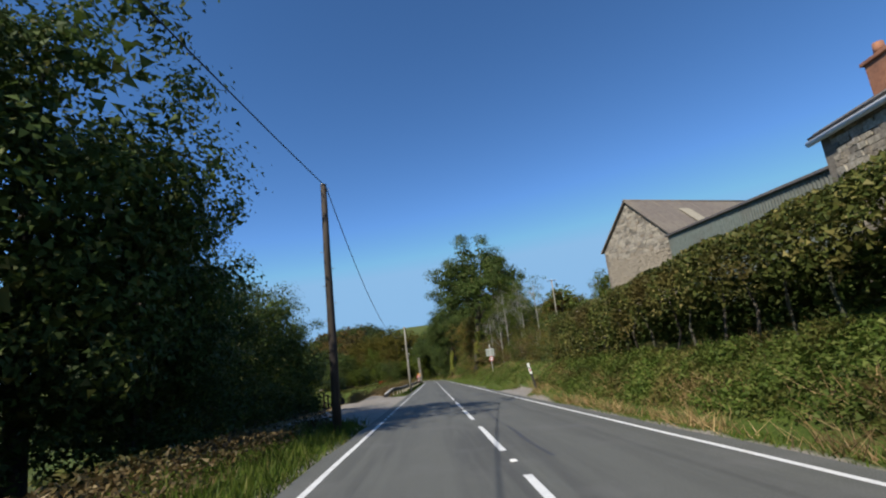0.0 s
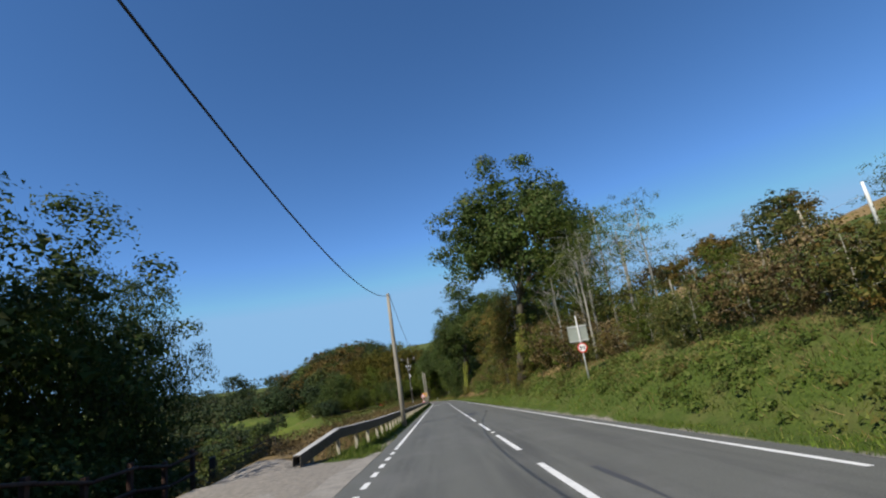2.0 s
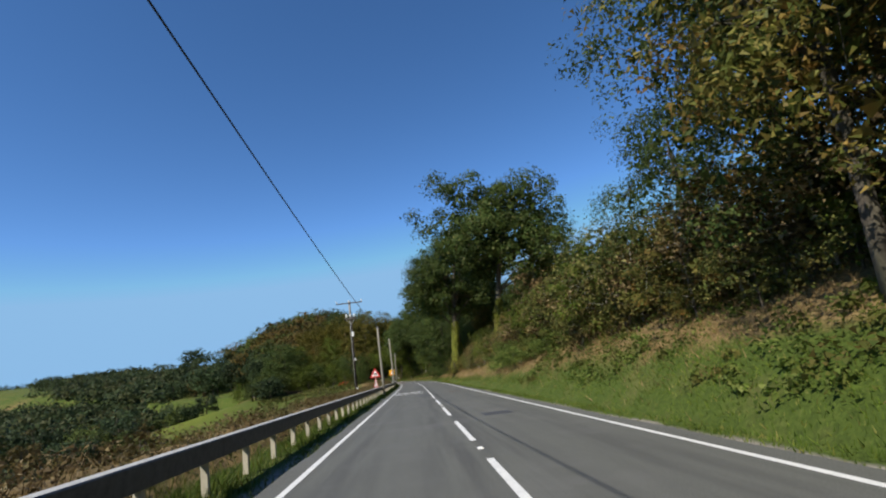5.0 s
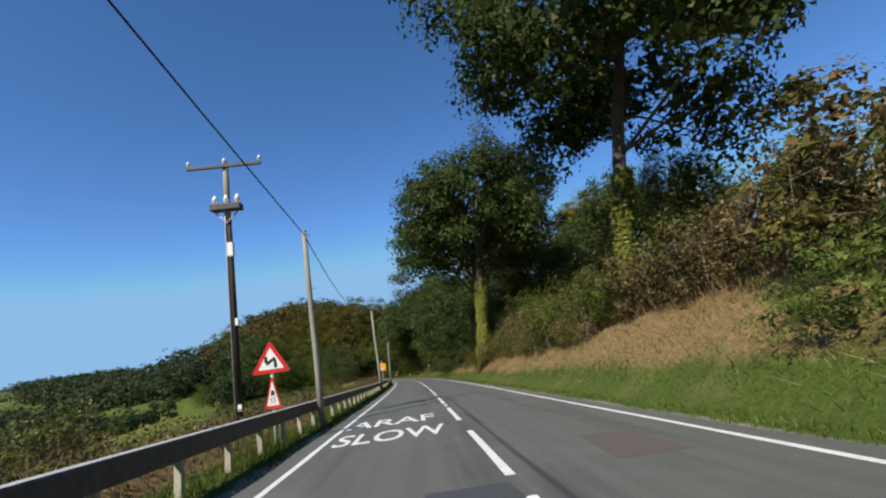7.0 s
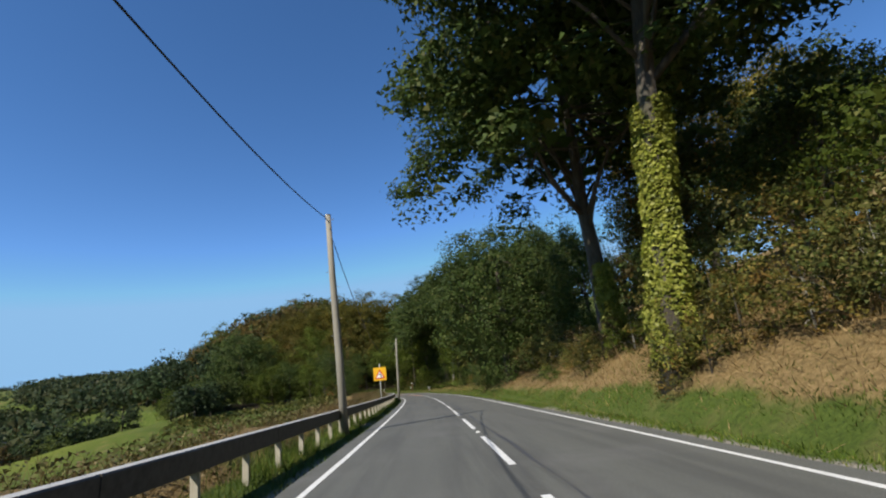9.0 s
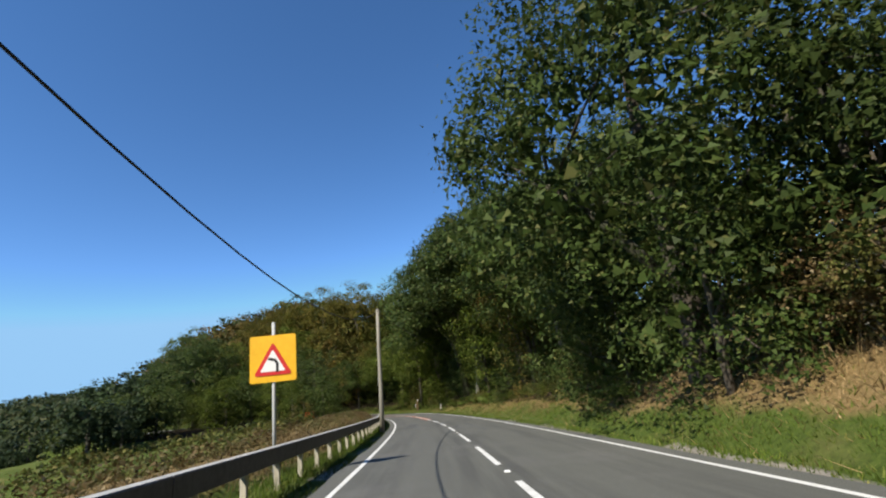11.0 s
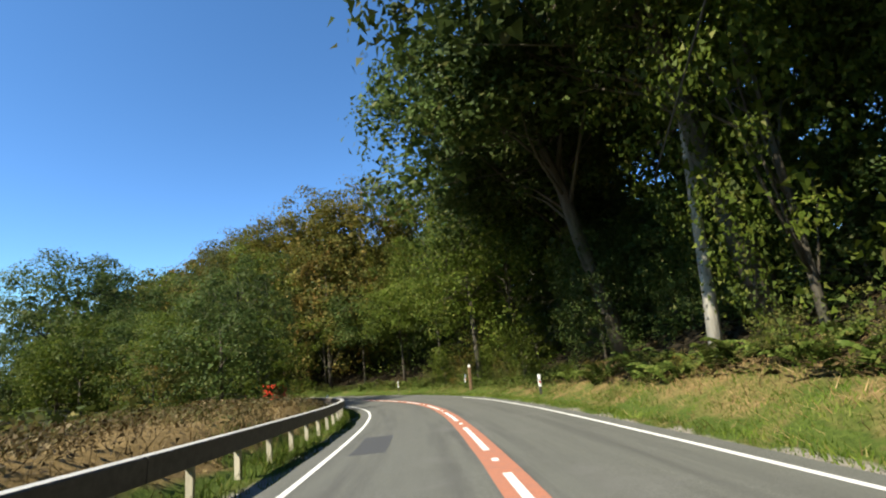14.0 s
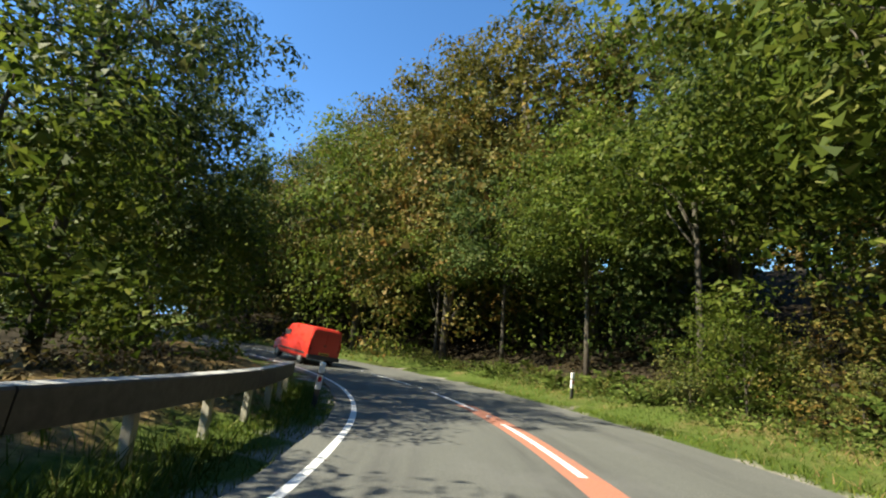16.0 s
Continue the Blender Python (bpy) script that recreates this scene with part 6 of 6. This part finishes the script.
# farther woods, past counting
_g = np.random.default_rng(41)
_a = []
for _n0, _cx, _cy, _rx, _ry, _t in ((120, -220, 430, 90, 30, -35), (110, -330, 560, 120, 30, -35), (90, -420, 720, 130, 30, -30), (90, -560, 880, 160, 28, -22), (80, -240, 330, 70, 26, -40), (60, -380, 430, 100, 22, -30), (60, -820, 1010, 200, 30, -15), (130, -125, 360, 70, 36, -35), (70, -138, 258, 40, 30, -20), (150, -165, 330, 60, 60, -45), (60, -235, 395, 60, 50, -45)):
    _u, _v = _g.normal(0, .5, _n0) * _rx, _g.normal(0, .5, _n0) * _ry
    _c, _s = math.cos(radians(_t)), math.sin(radians(_t))
    _a.append(np.stack([_cx + _u * _c - _v * _s, _cy + _u * _s + _v * _c], 1))
_a = np.concatenate(_a)
_c = np.repeat(np.stack([_a[:, 0], _a[:, 1], ground_z(_a[:, 0], _a[:, 1])], 1), 9, 0)
_c += _g.normal(size=_c.shape) * np.array([2.6, 2.6, 2.4]) + np.array([0, 0, 5.4])
thing("distant_woods", "dark distant woods along the valley side and far ridge", "wood", kind="stuff", data=clump_mesh("distant_woods", _c, _g.uniform(2.0, 3.2, len(_c)), 12, 1.5, L_WOOD, 43, core=4))

# ---- hedge above the bank by the farm ----
_g = np.random.default_rng(5)
_k = 85000
_s = _g.uniform(-16, 25.2, _k)
_a = _g.uniform(0, math.pi, _k)
_rad = _g.uniform(0.72, 1.03, _k) ** 0.6
_nn = 6.6 + np.cos(_a) * 1.15 * _rad + 0.12 * wave(_s, _s, 1.2, 1.0)
_xh, _yh = on_road(_s, _nn)
_gap = 1 - smooth01((_s - 13) / 5)
_low = np.interp(_nn, [5.2, 5.6, 7.8], [1.5, 1.45, 2.0]) + _gap * np.interp(_nn, [5.4, 6.8, 7.8], [.95, .75, 0]) * (1 + .22 * wave(_s, _s, .9, 4.0))
_zz = _low + np.abs(np.sin(_a)) ** 0.5 * _rad * (4.08 - _low + 0.14 * wave(_s, _s * 0.7, 1.6, 3.0) - 0.5 * smooth01((_s - 23) / 2.2))
_inner = _g.random(_k) < 0.12
_zz = np.where(_inner, _low + _g.random(_k) * (2.2 - .9 * _gap), _zz)
hedge = thing("hedge", "dense clipped beech and hawthorn hedge on the farm bank", "hedge")
part("foliage", leaf_mesh("foliage", np.stack([_xh, _yh, _zz], 1), 0.105, L_HEDGE, 8, up=.1), hedge)
_k = 26000
_s, _nn = _g.uniform(-16, 22, _k), _g.uniform(6.9, 7.9, _k)
_xh, _yh = on_road(_s, _nn)
_zz = ground_z(_xh, _yh) + _g.uniform(-.05, 1.0, _k) * np.maximum(3.2 - ground_z(_xh, _yh), .3)
part("inner_growth", leaf_mesh("inner_growth", np.stack([_xh, _yh, _zz], 1), 0.17, L_OAK, 18, up=.1), hedge, "dark inner growth of the hedge")
for k in range(34):
    s_ = -14 + k * 1.16
    x, y = bank_xy(s_, 6.2)
    z = gz(x, y)
    part("stem", tube("stem", [(x, y, z - .2), (x - .25 + .5 * random.random(), y + random.uniform(-.3, .3), z + .7), (x - .5 + random.random(), y + random.uniform(-.6, .6), z + 1.8)], [.05, .04, .015], M_BARK, 5), hedge)


# ---- ground plants ----
def scatter(count, s0, s1, n0, n1, seed, dens=None, sag=0.03):
    g = np.random.default_rng(seed)
    s_, n_ = g.uniform(s0, s1, count), g.uniform(n0, n1, count)
    if dens is not None:
        keep = g.random(count) < dens(s_, n_)
        s_, n_ = s_[keep], n_[keep]
    x, y = on_road(s_, n_)
    return np.stack([x, y, ground_z(x, y) - sag], 1), s_, n_


def stuff(name, me, label, cat):
    return thing(name, label, cat, kind="stuff", data=me)


def patchy(a, size, seed):
    return lambda s_, n_: np.clip(a + 0.6 * wave(s_, n_ * 1.5, size, seed), 0, 1)


def not_layby(f):
    return lambda s_, n_: f(s_, n_) * np.where((s_ > 17) & (s_ < 41.5), (n_ < -6.9) * 1.0, 1.0)


def not_entry(f):
    return lambda s_, n_: f(s_, n_) * np.where((s_ > 24.5) & (s_ < 34), (n_ > 5.3) * 1.0, 1.0)


p, _, _ = scatter(130000, -2, 240, -4.75, -3.42, 1, not_layby(patchy(.75, 2.0, 1)))
stuff("verge_grass_left", blade_mesh("verge_grass", p, 0.15, L_GRASS, 2, .011), "short green grass on the verge below the guard rail", "grass")
p, _, _ = scatter(50000, -2, 240, -5.4, -3.9, 3, not_layby(patchy(.4, 3.0, 2)))
stuff("tall_grass_left", blade_mesh("tall_grass", p, 0.34, L_GRASS, 4, .009), "longer grass round the rail posts", "grass")
p, _, _ = scatter(210000, -2, 245, 3.6, 6.4, 5, not_entry(lambda s_, n_: patchy(.75, 2.2, 4)(s_, n_) * np.where((s_ > 92) & (s_ < 172), np.interp(n_, [4.7, 5.2], [1, .14]), np.where((s_ > 60) & (s_ < 93), np.interp(n_, [5.2, 6.0], [1, .3]), 1.0))))
stuff("bank_grass", blade_mesh("bank_grass", p, 0.12, L_GRASS, 6, .013), "green grass on the roadside bank", "grass")
p, _, _ = scatter(150000, -2, 245, 3.9, 8.5, 7, not_entry(lambda s_, n_: np.clip(np.interp(s_, [0, 30, 60, 95, 150, 180, 215, 240], [.25, .36, .4, .6, .95, .65, .55, .3]) + .5 * wave(s_, n_, 3, 5), 0, 1) * np.interp(n_, [3.9, 4.7, 5.4], [.06, .3, 1])))
stuff("dry_grass", blade_mesh("dry_grass", p, 0.22, L_STRAW, 8, .010, .8), "straw-coloured dry grass on the bank", "grass")
p, _, _ = scatter(14000, -2, 25, 3.75, 5.0, 47, patchy(.45, 1.6, 2))
stuff("foot_grass", blade_mesh("foot_grass", p, 0.34, L_STRAW, 48, .011, .7), "long dry grass at the foot of the farm bank", "grass")
p, _s, _n = scatter(1100, 33, 96, 4.4, 7.2, 49, patchy(.4, 2.6, 3))
stuff("weed_clumps", clump_mesh("weed_clumps", p + np.array([0, 0, .12]), np.random.default_rng(50).uniform(.14, .42, len(p)), 34, .10, L_BRAMBLE, 51), "clumps of nettles and docks on the grassy bank", "weeds")
p, _, _ = scatter(115000, 42, 236, -10.5, -4.75, 9, patchy(.75, 2.5, 6))
p[:, 2] += np.random.default_rng(3).uniform(0.0, 0.45, len(p))
stuff("dead_bracken", leaf_mesh("dead_bracken", p, 0.085, L_DEAD, 10, slim=.6), "brown dead bracken and brambles behind the guard rail", "bracken")
p, _, _ = scatter(50000, 42, 222, -9.5, -4.7, 11, patchy(.6, 3.5, 7))
stuff("bracken_stalks", blade_mesh("bracken_stalks", p, 0.45, L_DEAD, 12, .009, .5), "tangle of dry stalks behind the guard rail", "bracken")
p, _, _ = scatter(5200, 88, 166, 6.5, 8.0, 41, patchy(.45, 2.2, 3))
stuff("tall_dry_stalks", blade_mesh("tall_dry_stalks", p, 0.8, L_STRAW, 42, .009, .2), "tall dry pale stalks standing along the bank top", "stalks")
p, _, _ = scatter(20000, -3, 18, -8.0, -4.6, 13, patchy(.6, 2.0, 8))
p[:, 2] += np.random.default_rng(4).uniform(0.0, 0.55, len(p))
stuff("verge_weeds", leaf_mesh("verge_weeds", p, 0.10, L_DEAD, 14, slim=.5), "brown and green weeds under the trees", "weeds")
p, _, _ = scatter(9000, -3, 18, -6.0, -3.5, 15, patchy(.7, 2.0, 8))
stuff("verge_tufts", blade_mesh("verge_tufts", p, 0.32, L_GRASS, 16, .016), "green grass tufts on the verge under the trees", "grass")
p, _, _ = scatter(52000, -6, 25, 4.2, 6.0, 17, patchy(.8, 1.2, 9))
p[:, 2] += np.random.default_rng(6).uniform(0.0, 0.38, len(p))
stuff("bank_brambles", leaf_mesh("bank_brambles", p, 0.085, L_BRAMBLE, 18), "green brambles and nettles on the bank below the hedge", "brambles")
p, _, _ = scatter(20000, 34, 96, 4.6, 8.0, 19, patchy(.35, 1.8, 10))
p[:, 2] += np.random.default_rng(7).uniform(0.0, 0.30, len(p))
stuff("bank_weeds", leaf_mesh("bank_weeds", p, 0.085, L_FERN, 20), "low green weeds on the grassy bank", "weeds")


p, _, _ = scatter(15000, 221, 262, 5.3, 7.2, 43, patchy(.8, 1.6, 5))
p[:, 2] += np.random.default_rng(9).uniform(0.0, 0.6, len(p)) * np.random.default_rng(10).uniform(.3, 1, len(p))
stuff("woodland_brambles", leaf_mesh("woodland_brambles", p, 0.10, L_FERN, 44), "green brambles and nettles at the foot of the wood", "brambles")


# litter whose colour also carries the shade below the crowns
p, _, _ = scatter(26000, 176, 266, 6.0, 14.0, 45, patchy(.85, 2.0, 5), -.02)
stuff("leaf_litter", leaf_mesh("leaf_litter", p, 0.26, L_LITTER_SHADE, 46, up=1.6), "brown leaf litter under the roadside wood, tree shade in its dark colour", "leaf litter")


def fern_mesh(seed):
    g = np.random.default_rng(seed)
    v, f = [], []
    for k in range(9):
        a = g.uniform(0, 2 * np.pi)
        ln, out = g.uniform(.7, 1.15), g.uniform(.5, .9)
        for j in range(13):
            t = j / 12
            c = np.array([math.cos(a) * out * ln * t, math.sin(a) * out * ln * t, ln * (1.25 * t - .75 * t * t)])
            w = 0.24 * (1 - t) ** .8 * min(1, t * 5 + .2)
            sd = np.array([-math.sin(a), math.cos(a), 0])
            fw = np.array([math.cos(a), math.sin(a), .2]) * 0.045
            for e in (-1, 1):
                o = len(v)
                v += [tuple(c - fw * .5), tuple(c + fw * .5), tuple(c + sd * e * w + fw * 1.2 - np.array([0, 0, .05])), tuple(c + sd * e * w * .9 - np.array([0, 0, .06]))]
                f.append((o, o + 1, o + 2, o + 3))
    return mesh_of("fronds", v, f, L_FERN)


_ferns = [fern_mesh(90 + k) for k in range(3)]
r3 = random.Random(8)
for k in range(120):
    s_ = r3.uniform(196, 246)
    x, y = bank_xy(s_, r3.uniform(5.9, 8.0) - .4 * (s_ > 222))
    m = Matrix.LocRotScale((x, y, gz(x, y) - .05), Euler((r3.uniform(-.2, .2), r3.uniform(-.2, .2), r3.uniform(0, 6))), Vector((1, 1, 1)) * r3.uniform(.7, 1.25))
    thing("fern", "green bracken fern on the woodland bank", "fern", m, "ferns on the bank", data=_ferns[k % 3])


# ---- ivy on the trunks ----
def ivy(x, y, top, r, slope, low, seed, label):
    """Ivy round a trunk that leans by slope (metres across per metre up)."""
    g = np.random.default_rng(seed)
    z0 = gz(x, y) - .35
    k = int(2100 * (top - z0 - low))
    z = g.uniform(0, 1, k) ** .9
    a = g.uniform(0, 2 * np.pi, k)
    h = low + z * (top - z0 - low)
    rr = r * (1.05 - .18 * z) * (1 + .18 * np.sin(2 * a + 9 * z + seed) + .12 * np.sin(31 * z + 3 * a)) + np.abs(g.normal(0, .05, k))
    pts = np.stack([x + slope * h + np.cos(a) * rr, y - .085 * h + np.sin(a) * rr, z0 + h], 1)
    iv = thing("ivy", label, "ivy")
    part("leaves", leaf_mesh("leaves", pts, .115, L_IVY, seed + 1, up=.1, aim=np.stack([np.cos(a), np.sin(a), 0 * a], 1) * 1.1), iv)
    for q in range(4):
        b = q * 1.6 + seed
        part("stem", tube("stem", [(x + slope * j * (top - z0) / 6 + math.cos(b + .3 * j) * r * .8 * (1.05 - .07 * j), y - .085 * j * (top - z0) / 6 + math.sin(b + .3 * j) * r * .8 * (1.05 - .07 * j), z0 - .1 + j * (top - z0) / 6) for j in range(6)], [.035, .03, .028, .022, .016, .008], M_BARK, 5), iv)


for x, y, top, r, slope, low in ((7.2, 115.8, 8.0, .34, .14, 1.1), (5.0, 139.1, 8.6, .46, .09, .5), (7.1, 147.5, 6.0, .38, -.03, .2), (5.4, 67.0, 7.2, .34, .13, 2.9)):
    ivy(x, y, top, r, slope, low, int(y), "yellow-green ivy climbing a tree trunk")


# ---- scrub in the valley ----
_g = np.random.default_rng(31)
_k = 8500
_s, _n = _g.uniform(20, 232, _k), -_g.uniform(13, 62, _k)
_in_field = (_s > 196) & (_n < -40)
_keep = (_g.random(_k) < np.clip(.55 + .8 * wave(_s, _n, 9, 3.0), 0, 1)) & ~_in_field
_x, _y = on_road(_s[_keep], _n[_keep])
_c = np.stack([_x, _y, ground_z(_x, _y) + .3], 1)
stuff("valley_scrub", clump_mesh("valley_scrub", _c, _g.uniform(.6, 1.7, len(_c)), 14, .42, L_HEDGE, 33), "brown and olive scrub on the valley side", "scrub")

# ---- the whole place, set on its slope ----
for _ob in scene.objects:
    if _ob.parent is None and _ob is not cam and _ob is not sun:
        _ob.matrix_basis = LEVEL @ _ob.matrix_basis
